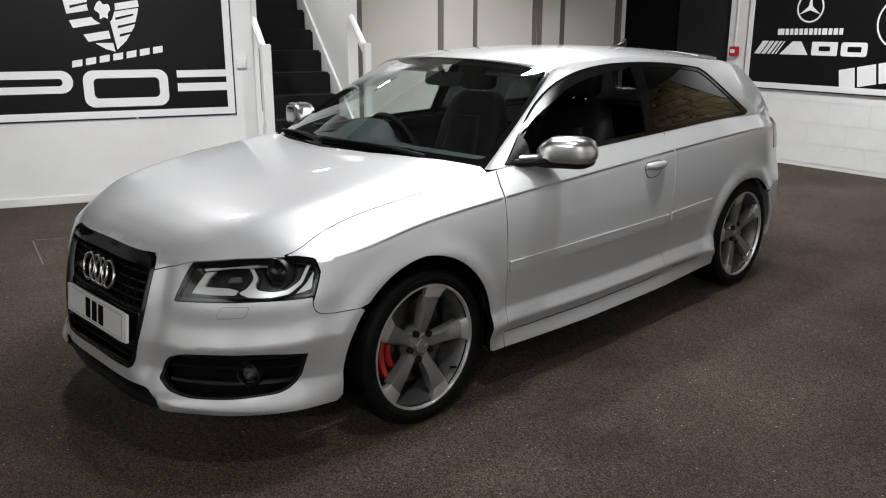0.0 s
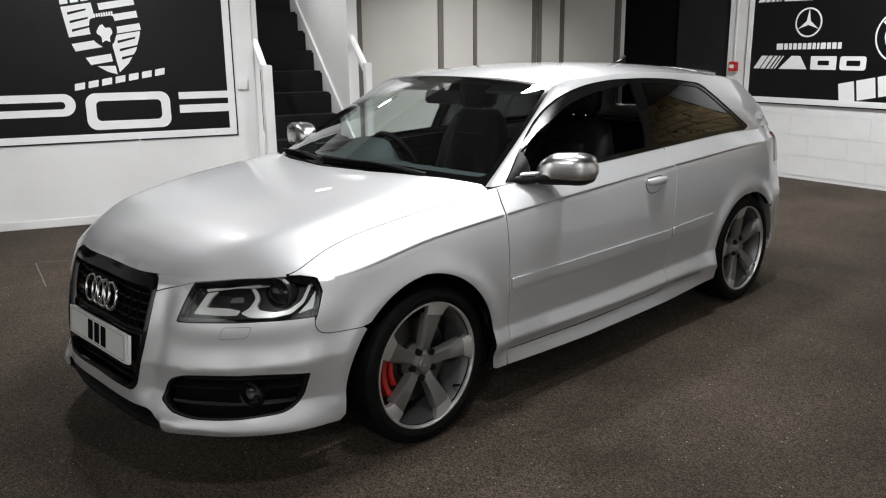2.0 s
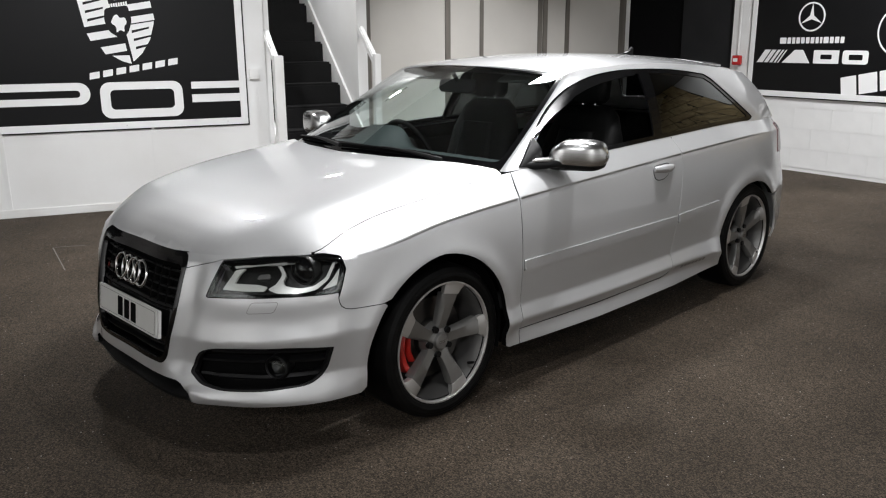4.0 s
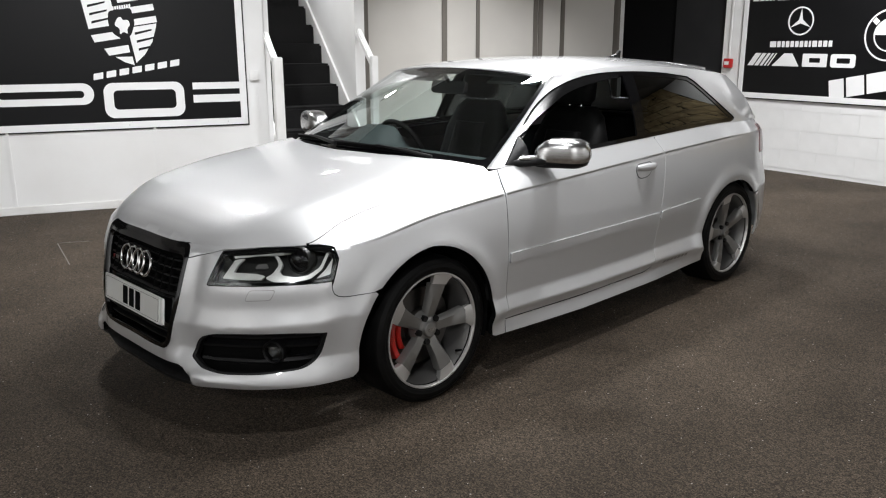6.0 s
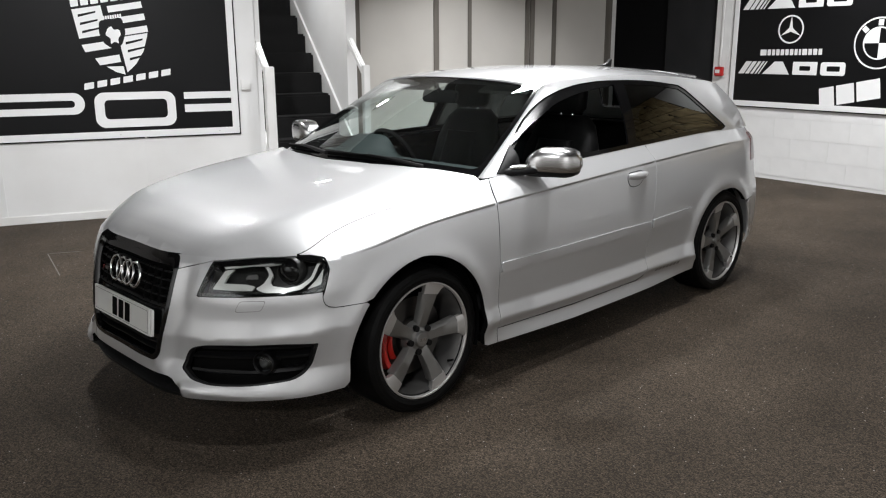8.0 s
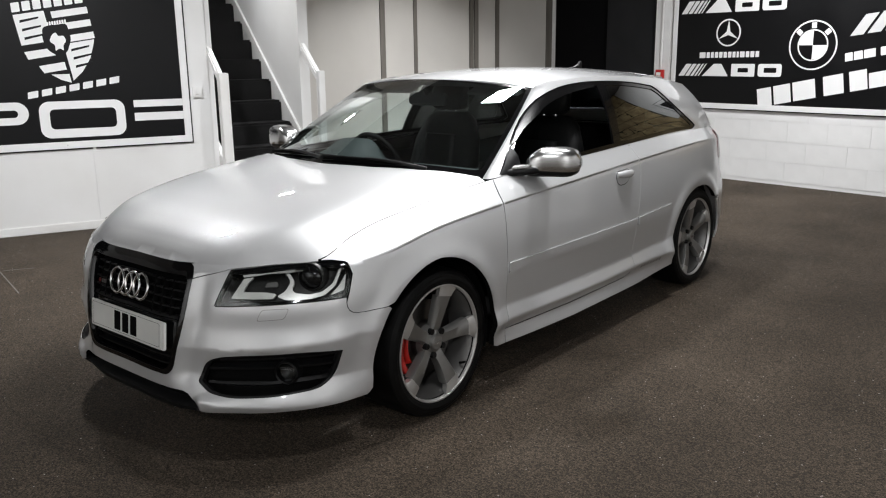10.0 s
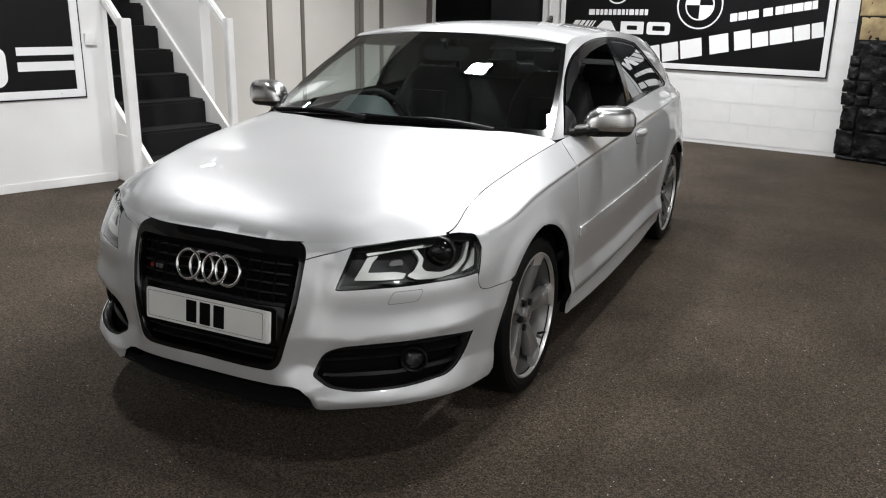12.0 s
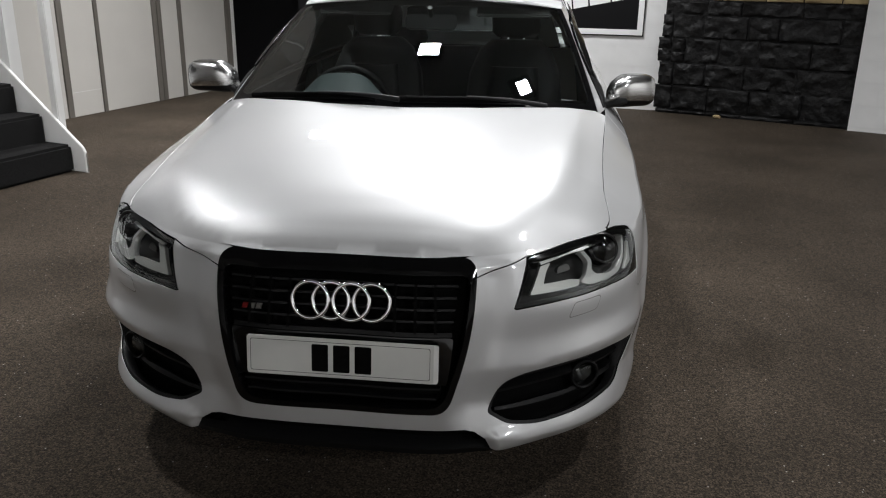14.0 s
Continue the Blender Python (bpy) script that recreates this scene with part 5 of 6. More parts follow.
# ---------------------------------------------------------------- nose: grille, plate, vents, lamps
grille = new("grille")
grille.parent = car
tagged(grille, "deep gloss black radiator grille")
inner_grille = rounded(on_nose([(-0.352, 0.716), (0.372, 0.716), (0.350, 0.56), (0.286, 0.350), (-0.272, 0.350), (-0.330, 0.56)]), [0.03, 0.03, 0.1, 0.05, 0.05, 0.1], 6)
panel("grille_frame", hole_grille, skin, GLOSS_BLACK, grille, "gloss black grille surround", [inner_grille], 0.012, 0.045, lift=0.002)
panel("grille_back", hole_grille, skin, MATT_BLACK, grille, "", (), 0.05, -0.05, lift=-0.055)
for z, half, high in ((0.690, 0.335, 0.003), (0.658, 0.33, 0.003), (0.626, 0.325, 0.003), (0.594, 0.32, 0.003), (0.558, 0.315, 0.006), (0.40, 0.28, 0.003), (0.37, 0.27, 0.003)):
    s = s_of_x(half)
    panel("grille_slat", [(-s, z - high), (s, z - high), (s, z + high), (-s, z + high)], skin, BLACK, grille, "", (), 0.02, 0.03, lift=-0.022)
for x in (-0.27, -0.21, -0.15, 0.15, 0.21, 0.27):
    s = math.copysign(s_of_x(abs(x)), x)
    panel("grille_bar", [(s - 0.004, 0.56), (s + 0.004, 0.56), (s + 0.004, 0.70), (s - 0.004, 0.70)], skin, MATT_BLACK, grille, "", (), 0.03, 0.02, lift=-0.021)
# ledge that carries the plate
s = s_of_x(0.30)
panel("plate_ledge", rounded([(-s, 0.415), (s, 0.415), (s_of_x(0.318), 0.55), (-s_of_x(0.318), 0.55)], 0.01), skin, GLOSS_BLACK, grille, "gloss black panel behind the plate", (), 0.03, 0.03, lift=-0.018)

# four linked rings
tilt = Matrix.Rotation(radians(-14), 4, "X")
emblem = new("ring_emblem")
emblem.parent = grille
tagged(emblem, "four chrome rings linked in a row")
for k in range(4):
    bm = bmesh.new()
    R, n, q = 0.0500, 48, 10
    rows = [[bm.verts.new(((R + 0.0065 * math.cos(b)) * math.cos(a), 0.0065 * math.sin(b), (R + 0.0065 * math.cos(b)) * math.sin(a))) for b in np.linspace(0, 2 * math.pi, q + 1)[:-1]] for a in np.linspace(0, 2 * math.pi, n + 1)[:-1]]
    for i in range(n):
        for j in range(q):
            bm.faces.new((rows[i][j], rows[(i + 1) % n][j], rows[(i + 1) % n][(j + 1) % q], rows[i][(j + 1) % q]))
    bmesh.ops.transform(bm, matrix=Matrix.Translation((0.004 + (k - 1.5) * 0.0565, -0.896 + 0.002 * (k % 2), 0.642)) @ tilt, verts=bm.verts[:])
    part("ring", bm, CHROME, emblem, "", 80)
for x0, x1, mat in ((-0.285, -0.270, BADGE_RED), (-0.266, -0.250, ALLOY), (-0.246, -0.230, ALLOY)):
    pts = [(x0, -0.008), (x1, -0.008), (x1 + 0.005, 0.008), (x0 + 0.005, 0.008)]
    m = Matrix.Translation((0, -0.868, 0.604)) @ Matrix(((1, 0, 0), (0, 0, -1), (0, 1, 0))).to_4x4()
    part("badge_bar", prism(pts, 0.006, m, 0.001), mat, grille)

# number plate: plain, with three dark bars
plate = new("number_plate")
plate.parent = car
tagged(plate, "white number plate with three dark bars")
plate.matrix_basis = Matrix.Translation((0.004, -0.928, 0.486)) @ pose(0, 0, 0, 84, 0, 0)
part("plate_body", prism(round_rect(0.520, 0.111, 0.008), 0.005, Matrix.Identity(4), 0.001), PLATE, plate, "white reflective plate")
part("plate_holder", prism(round_rect(0.528, 0.108, 0.006, x=0.007, y=-0.003), 0.010, Matrix.Translation((0, 0, -0.012))), GLOSS_WHITE, plate, "white plate holder")
part("plate_border", ring_prism(round_rect(0.500, 0.092, 0.006), round_rect(0.4975, 0.0895, 0.006), 0.0004, Matrix.Translation((0, 0, 0.0051))), BLACK, plate, "thin dark border line")
for x in (-0.054, 0.006, 0.066):
    part("plate_bar", prism(round_rect(0.046, 0.078, 0.004, x=x), 0.0006, Matrix.Translation((0, 0, 0.0051))), MATT_BLACK, plate, "plain dark bar")

# lower intake and black lip
slot = [(s_of_x(x), z) for x, z in ((0.0, 0.205), (0.30, 0.205), (0.40, 0.212), (0.425, 0.232), (0.395, 0.262), (0.37, 0.280), (0.0, 0.281))]
slot = slot + [(-s, z) for s, z in reversed(slot[1:-1])]
panel("lower_intake", slot, skin, MATT_BLACK, car, "black lower air intake", (), 0.03, -0.04, lift=-0.05)
lip = [(s_of_x(x), z) for x, z in ((0.0, 0.196), (0.30, 0.196), (0.41, 0.205), (0.422, 0.222), (0.39, 0.222), (0.30, 0.216), (0.0, 0.216))]
lip = lip + [(-s, z) for s, z in reversed(lip[1:-1])]
panel("front_lip", lip, skin, BLACK, car, "black plastic front lip", (), 0.02, 0.06, lift=0.002)

FOG_S, FOG_Z = 0.775, 0.364
lamps = {}
for side in SIDES:
    shape = sided(skin, side)
    vent = new("bumper_vent")
    vent.parent = car
    tagged(vent, "black bumper vent with a round fog lamp")
    panel("vent_back", vent_outline, shape, MATT_BLACK, vent, "", (), 0.03, -0.055, side=side, lift=-0.06)
    rim_in = [((s - 0.70) * 0.955 + 0.70, (z - 0.365) * 0.90 + 0.365) for s, z in vent_outline]
    panel("vent_rim", vent_outline, shape, BLACK, vent, "", [rim_in], 0.012, 0.03, side=side, lift=-0.006)
    for z0, z1, a, b in ((0.404, 0.424, 0.50, 0.975), (0.366, 0.382, 0.45, 0.972), (0.330, 0.340, 0.45, 0.962)):
        pts = [(a, z0 - 0.004), (b, z1 - 0.005), (b, z1 + 0.003), (a, z0 + 0.004)]
        panel("vent_slat", pts, shape, BLACK, vent, "", (), 0.02, 0.035, side=side, lift=-0.026)
    # fog lamp
    p = shape(np.array([FOG_S]), np.array([FOG_Z]))[0]
    e = 0.01
    du = shape(np.array([FOG_S + e]), np.array([FOG_Z]))[0] - shape(np.array([FOG_S - e]), np.array([FOG_Z]))[0]
    n = Vector((du[1], -du[0], 0)).normalized() * side
    aim = (n + Vector((0, -0.7, 0))).normalized()
    m = Matrix.Translation(Vector(p) - n * 0.035) @ aim.to_track_quat("X", "Z").to_matrix().to_4x4()
    fog = part("fog_lamp", turned([(-0.03, 0.044), (0.028, 0.046), (0.032, 0.042), (0.028, 0.038), (0.0, 0.036), (-0.02, 0.001)], 36, m), BLACK, vent, "black-rimmed round fog lamp", 35)
    part("fog_reflector", turned([(-0.016, 0.002), (-0.010, 0.018), (0.006, 0.034)], 28, m), LAMP_BLACK, fog, "dim fog lamp bowl", 60)
    part("fog_lens", turned([(0.012, 0.037), (0.022, 0.030), (0.027, 0.015), (0.028, 0.001)], 28, m), LENS, fog, "clear fog lamp lens", 60)
    # headlamp washer cover
    cover = rounded([(0.668, 0.574), (0.690, 0.613), (0.792, 0.617), (0.772, 0.581)], 0.012)
    seam = [((s - 0.730) * 1.045 + 0.730, (z - 0.596) * 1.12 + 0.596) for s, z in cover]
    panel("washer_seam", seam, shape, ALLOY, bumper, "", [cover], 0.012, 0, side=side, lift=0.0006)
    panel("washer_cover", cover, shape, SILVER, bumper, "silver headlamp washer cover", (), 0.015, 0.002, side=side, lift=0.0012)
    # headlamp
    lamp = new("headlamp")
    lamp.parent = car
    tagged(lamp, "clear headlamp with a projector and a pale light strip")
    lamps[side] = lamp
    mid_s, mid_z = 0.80, 0.695
    small = lambda k, j: [((s - mid_s) * k + mid_s, (z - mid_z) * j + mid_z) for s, z in lamp_outline]
    panel("lamp_housing", lamp_outline, shape, LAMP_BLACK, lamp, "", (), 0.025, -0.062, side=side, lift=-0.064)
    panel("lamp_edge", lamp_outline, shape, GLOSS_BLACK, lamp, "", [small(0.965, 0.84)], 0.012, 0.02, side=side, lift=-0.004)
    lens = panel("lamp_lens", lamp_outline, shape, LENS, lamp, "clear lamp lens", (), 0.02, 0, side=side, lift=0.0)
    lens.visible_shadow = False
    tray = [(0.556, 0.650), (0.604, 0.722), (0.645, 0.728), (0.622, 0.708), (0.604, 0.676), (0.700, 0.678), (0.742, 0.672), (0.730, 0.656), (0.64, 0.652)]
    panel("light_strip", rounded(tray, 0.006), shape, FROSTED, lamp, "pale frosted daytime light strip", (), 0.012, 0.012, side=side, lift=-0.020)
    sweep = [(0.775, 0.748), (0.800, 0.712), (0.775, 0.680), (0.742, 0.664), (0.780, 0.650), (0.860, 0.648), (0.930, 0.658), (0.985, 0.690), (1.026, 0.748), (1.014, 0.748), (0.976, 0.699), (0.922, 0.672), (0.870, 0.666), (0.815, 0.674), (0.802, 0.688), (0.816, 0.712), (0.790, 0.748)]
    panel("lamp_bezel", rounded(sweep, 0.012), shape, REFLECTOR, lamp, "bright curved lamp bezel", (), 0.012, 0.02, side=side, lift=-0.022)
    brow = [(0.600, 0.733), (0.70, 0.744), (0.86, 0.757), (0.86, 0.751), (0.70, 0.737), (0.605, 0.726)]
    panel("lamp_brow", brow, shape, REFLECTOR, lamp, "thin bright strip", (), 0.02, 0.006, side=side, lift=-0.014)
    corner = [(0.955, 0.656), (1.016, 0.668), (1.036, 0.726), (1.000, 0.688)]
    panel("corner_reflector", rounded(corner, 0.006), shape, REFLECTOR, lamp, "bright side reflector", (), 0.012, 0.01, side=side, lift=-0.016)
    inner_box = [(0.682, 0.700), (0.694, 0.716), (0.738, 0.721), (0.744, 0.704)]
    panel("indicator_bowl", rounded(inner_box, 0.008), shape, BARREL, lamp, "grey indicator bowl", (), 0.012, 0.01, side=side, lift=-0.048)
    p = Vector(shape(np.array([0.872]), np.array([0.720]))[0])
    m = Matrix.Translation(p + Vector((-0.018 * side, 0.028, -0.006))) @ Vector((0.30 * side, -0.95, 0.02)).to_track_quat("X", "Z").to_matrix().to_4x4()
    proj = part("projector", turned([(-0.04, 0.052), (0.0, 0.055), (0.005, 0.053), (0.005, 0.049), (-0.002, 0.047)], 40, m), LAMP_BLACK, lamp, "dark projector lens in a dim ring", 35)
    part("projector_lens", turned([(0.0, 0.0475), (0.010, 0.042), (0.020, 0.027), (0.024, 0.010), (0.0245, 0.001)], 36, m), GLOSS_BLACK, proj, "dark glass projector lens", 80)

# ---------------------------------------------------------------- wall signs
def sign_board(name, label, m, x0, x1, z0, z1):
    """A black sign panel in a white frame with a thin dark edge, on a wall frame m."""
    sign = thing(name, label, "sign", m)
    part("backing", boxes(((x0, z0, 0.001), (x1, z1, 0.012))), SIGN_BLACK, sign)
    w, e = 0.062, 0.012
    for name, lo, hi in (("frame_foot", (x0 + e, z0 + e), (x1 - e, z0 + e + w)), ("frame_head", (x0 + e, z1 - e - w), (x1 - e, z1 - e)),
                         ("frame_side", (x0 + e, z0 + e + w), (x0 + e + w, z1 - e - w)), ("frame_side", (x1 - e - w, z0 + e + w), (x1 - e, z1 - e - w))):
        part(name, boxes(((*lo, 0.012), (*hi, 0.026)), bevel=0.003), SIGN_WHITE, sign, "white frame strip")
    part("face", boxes(((x0 + e + w, z0 + e + w, 0.012), (x1 - e - w, z1 - e - w, 0.016))), SIGN_BLACK, sign, "black sign face")
    return sign


FACE = Matrix.Translation((0, 0, 0.0165))


def cutout(sign, pts, mat=None, name="cutout"):
    return part(name, prism(pts, 0.003, FACE), mat or SIGN_WHITE, sign)


def ring_cutout(sign, outer, inner, mat=None):
    return part("ring_cutout", ring_prism(outer, inner, 0.003, FACE), mat or SIGN_WHITE, sign)


def disc(cx, cz, r, n=40):
    return [(cx + r * math.cos(t), cz + r * math.sin(t)) for t in np.linspace(0, 2 * math.pi, n + 1)[:-1]]


def slanted_bars(sign, x0, z0, x1, z1, high, widths, gaps, lean=0.0, mat=None):
    """A row of plain bars along a line, in place of a word."""
    total = sum(widths) + sum(gaps)
    run = math.hypot(x1 - x0, z1 - z0)
    ux, uz = (x1 - x0) / run, (z1 - z0) / run
    at = 0.0
    for w, g in zip(widths, list(gaps) + [0]):
        a, b = at / total * run, (at + w) / total * run
        at += w + g
        h = high(a / run) if callable(high) else high
        pts = [(a, 0), (b, 0), (b + lean * h, h), (a + lean * h, h)]
        pts = rounded([(x0 + p * ux - q * uz * 0.3, z0 + p * uz + q) for p, q in pts], 0.006, 2)
        cutout(sign, [tuple(p) for p in pts], mat, "bar")


# big sign on the partition wall; places along the wall are given by their y
big = sign_board("large_sign", "large black wall sign with white frame, crest and block shapes", left_m, left_x(-2.6), left_x(1.935), 0.722, 2.75)
X = left_x
bowl = round_rect(X(0.676) - X(-0.10), 0.189, 0.094, 8, (X(0.676) + X(-0.10)) / 2, 1.0535)
slot_in = round_rect(X(0.600) - X(-0.03), 0.062, 0.030, 8, (X(0.600) + X(-0.03)) / 2, 1.051)
ring_cutout(big, bowl, slot_in)
ring_cutout(big, round_rect(X(1.395) - X(0.749), 0.315, 0.085, 8, (X(1.395) + X(0.749)) / 2, 0.988), round_rect(X(1.325) - X(0.825), 0.172, 0.04, 8, (X(1.325) + X(0.825)) / 2, 0.992))
cutout(big, [(X(1.468), 1.071), (X(1.866), 1.071), (X(1.866), 1.133), (X(1.468), 1.133)])
cutout(big, [(X(1.468), 0.949), (X(1.866), 0.949), (X(1.866), 1.020), (X(1.468), 1.020)])
for k in range(3):
    x0 = -0.95 - 0.78 * k
    ring_cutout(big, round_rect(0.62, 0.30, 0.08, 8, X(x0), 0.99), round_rect(0.50, 0.17, 0.04, 8, X(x0), 0.99))
slanted_bars(big, X(0.683), 1.172, X(1.372), 1.292, 0.055, [1, 1, 1, 1, 1, 1, 1], [0.35] * 6, 0.15)

# crest: a leaning shield of plain fields
crest_m = Matrix.Rotation(radians(9), 3, "Z")


def crest(points):
    out = []
    for u, v in points:
        p = crest_m @ Vector((u, v, 0))
        out.append((X(0.955) + p.x, 1.64 + p.y))
    return out


slanted_bars(big, *crest([(-0.29, 0.29)])[0], *crest([(0.27, 0.29)])[0], 0.075, [1, 1, 1, 1, 1, 1, 1], [0.3] * 6)
cutout(big, crest([(-0.29, 0.02), (-0.05, 0.02), (-0.05, 0.27), (-0.29, 0.27)]))
for k in range(3):
    cutout(big, crest([(0.0, 0.20 - 0.105 * k), (0.29, 0.20 - 0.105 * k), (0.29, 0.255 - 0.105 * k), (0.0, 0.255 - 0.105 * k)]))
cutout(big, crest([(0.03, -0.33), (0.12, -0.27), (0.21, -0.17), (0.27, -0.05), (0.28, -0.02), (0.03, -0.02)]))
for k in range(2):
    z = -0.10 - 0.13 * k
    cutout(big, crest([(-0.27 + 0.09 * k, z), (0.0, z), (0.0, z + 0.065), (-0.285 + 0.08 * k, z + 0.065)]))
cutout(big, crest([(-0.06, -0.31), (0.01, -0.345), (0.01, -0.27), (-0.13, -0.25)]))
for k in range(3):
    for (u, v) in ((-0.255, 0.20), (0.075, -0.09)):
        pts = crest([(u, v - 0.07 * k), (u + 0.15, v + 0.015 - 0.07 * k), (u + 0.155, v + 0.03 - 0.07 * k), (u + 0.005, v + 0.022 - 0.07 * k)])
        part("stroke", prism(pts, 0.0015, Matrix.Translation((0, 0, 0.0197))), SIGN_BLACK, big)
cx, cz = crest([(-0.01, 0.01)])[0]
shield = [(cx - 0.105, cz + 0.12), (cx + 0.085, cz + 0.15), (cx + 0.11, cz + 0.02), (cx + 0.07, cz - 0.09), (cx + 0.0, cz - 0.13), (cx - 0.085, cz - 0.07), (cx - 0.115, cz + 0.02)]
part("inner_shield", prism([tuple(p) for p in rounded(shield, 0.03)], 0.0022, Matrix.Translation((0, 0, 0.0197))), SIGN_BLACK, big, "small black shield")
blob = [(cx - 0.065, cz + 0.0), (cx - 0.035, cz + 0.06), (cx - 0.005, cz + 0.075), (cx + 0.01, cz + 0.04), (cx + 0.055, cz + 0.05), (cx + 0.07, cz + 0.0), (cx + 0.04, cz - 0.03), (cx + 0.045, cz - 0.08), (cx + 0.01, cz - 0.055), (cx - 0.025, cz - 0.085), (cx - 0.02, cz - 0.03)]
part("inner_shape", prism([tuple(p) for p in rounded(blob, 0.02)], 0.0015, Matrix.Translation((0, 0, 0.0221))), SIGN_WHITE, big, "plain white shape")
slanted_bars(big, cx - 0.09, cz + 0.125, cx + 0.085, cz + 0.152, 0.03, [1] * 9, [0.3] * 8)
for x, z in ((X(0.93), 0.765), (X(1.75), 0.765), (X(-0.4), 0.765)):
    screw = bmesh.new()
    bmesh.ops.create_cone(screw, cap_ends=True, segments=10, radius1=0.006, radius2=0.004, depth=0.004, matrix=Matrix.Translation((x, z, 0.028)))
    part("screw", screw, SIGN_GREY, big)

# sign on the block wall; places along it are given by their x
def BX(x):
    return (x - BACK_A[0]) / (BACK_B[0] - BACK_A[0]) * back_len


wide = sign_board("wide_sign", "wide black wall sign with white emblems and slanting bars", back_m @ Matrix.Translation((0, 0, 0.012)), BX(-1.507), BX(1.632), 0.818, 2.62)
# three-pointed star in a ring
cx, cz = BX(-0.765), 1.700
ring_cutout(wide, disc(cx, cz, 0.155), disc(cx, cz, 0.138))
for k in range(3):
    a = math.pi / 2 + 2 * math.pi * k / 3
    tip, l, r = (cx + 0.14 * math.cos(a), cz + 0.14 * math.sin(a)), a + 1.05, a - 1.05
    cutout(wide, [tip, (cx + 0.026 * math.cos(l), cz + 0.026 * math.sin(l)), (cx, cz), (cx + 0.026 * math.cos(r), cz + 0.026 * math.sin(r))])
slanted_bars(wide, BX(-1.117), 1.414, BX(-0.375), 1.424, 0.066, [1.5, 0.8, 0.7, 0.8, 0.8, 0.8, 0.8, 0.7, 0.5, 1.1, 0.8, 0.9, 0.8], [0.3] * 12)
for base, high in ((1.206, 0.142), (1.93, 0.142)):
    for k in range(5):
        w = (0.075, 0.05, 0.036, 0.024, 0.016)[k]
        x = BX(-1.39) + (0.0, 0.092, 0.162, 0.218, 0.262)[k]
        cutout(wide, [(x, base), (x + w, base), (x + w + 0.10, base + high), (x + 0.10, base + high)], None, "slash")
    x = BX(-1.075)
    cutout(wide, [tuple(p) for p in rounded([(x, base), (x + 0.15, base + high), (x + 0.25, base + high), (x + 0.34, base)], 0.006, 2)], None, "block_shape")
    x = BX(-0.70)
    ring_cutout(wide, round_rect(0.29, high, 0.01, 3, x + 0.145, base + high / 2), round_rect(0.13, 0.05, 0.01, 3, x + 0.145, base + high / 2))
    x = BX(-0.375)
    ring_cutout(wide, round_rect(0.28, high, 0.03, 4, x + 0.14, base + high / 2), round_rect(0.15, 0.055, 0.01, 4, x + 0.145, base + high / 2))
# roundel with quarters
cx, cz = BX(0.222), 1.545
ring_cutout(wide, disc(cx, cz, 0.262), disc(cx, cz, 0.246))
ring_cutout(wide, disc(cx, cz, 0.166), disc(cx, cz, 0.152))
for k in (1, 3):
    arc = [(cx + 0.150 * math.cos(t), cz + 0.150 * math.sin(t)) for t in np.linspace(math.pi / 2 * k, math.pi / 2 * (k + 1), 12)]
    cutout(wide, [(cx, cz)] + arc, None, "quarter")
for a in (138, 90, 42):
    c, s = math.cos(radians(a)), math.sin(radians(a))
    pts = [(-0.026, -0.03), (0.026, -0.03), (0.026, 0.03), (-0.026, 0.03)]
    cutout(wide, [(cx + 0.206 * c + p * s + q * c, cz + 0.206 * s - p * c + q * s) for p, q in pts], None, "bar")
slanted_bars(wide, BX(-0.341), 0.862, BX(1.548), 1.245, lambda t: 0.205 if t < 0.5 else (0.205 if t < 0.62 else 0.155), [0.19, 0.22, 0.28, 0.24, 0.20, 0.19, 0.26, 0.18, 0.13], [0.03, 0.03, 0.10, 0.07, 0.02, 0.02, 0.02, 0.02], -0.08)
slanted_bars(wide, BX(0.576), 1.372, BX(1.454), 1.528, 0.085, [0.19, 0.22, 0.28, 0.24, 0.20, 0.19, 0.26, 0.18, 0.13], [0.03, 0.03, 0.12, 0.07, 0.02, 0.02, 0.02, 0.02], -0.05)
for k in range(3):
    x = BX(0.60) + 0.17 * k
    cutout(wide, [(x, 1.63 + 0.025 * k), (x + 0.13, 1.645 + 0.025 * k), (x + 0.27, 1.86 + 0.025 * k), (x + 0.14, 1.845 + 0.025 * k)], SIGN_GREY, "slash")
cutout(wide, [(BX(1.12), 1.70), (BX(1.22), 1.715), (BX(1.27), 1.86), (BX(1.34), 1.73), (BX(1.44), 1.745), (BX(1.50), 2.0), (BX(1.40), 1.985), (BX(1.38), 1.88), (BX(1.30), 1.98), (BX(1.24), 1.97), (BX(1.19), 1.86), (BX(1.20), 1.96), (BX(1.15), 1.95)], None, "bar")

# ---------------------------------------------------------------- trim, mirrors, wipers
def blended(rows, count=24, square=3.2):
    """A closed, rounded body through upright slices: each a centre, a direction of depth, half depth and half height."""
    bm, lines = bmesh.new(), []
    for centre, depth, a, b in rows:
        c, d = Vector(centre), Vector(depth).normalized()
        line = []
        for t in np.linspace(0, 2 * math.pi, count + 1)[:-1]:
            u, v = math.cos(t), math.sin(t)
            k = (abs(u) ** square + abs(v) ** square) ** (-1 / square)
            line.append(bm.verts.new(c + d * (a * u * k) + Vector((0, 0, b * v * k))))
        lines.append(line)
    for p, q in zip(lines, lines[1:]):
        for i in range(count):
            bm.faces.new((p[i], p[(i + 1) % count], q[(i + 1) % count], q[i]))
    bm.faces.new(lines[0])
    bm.faces.new(lines[-1])
    return bm


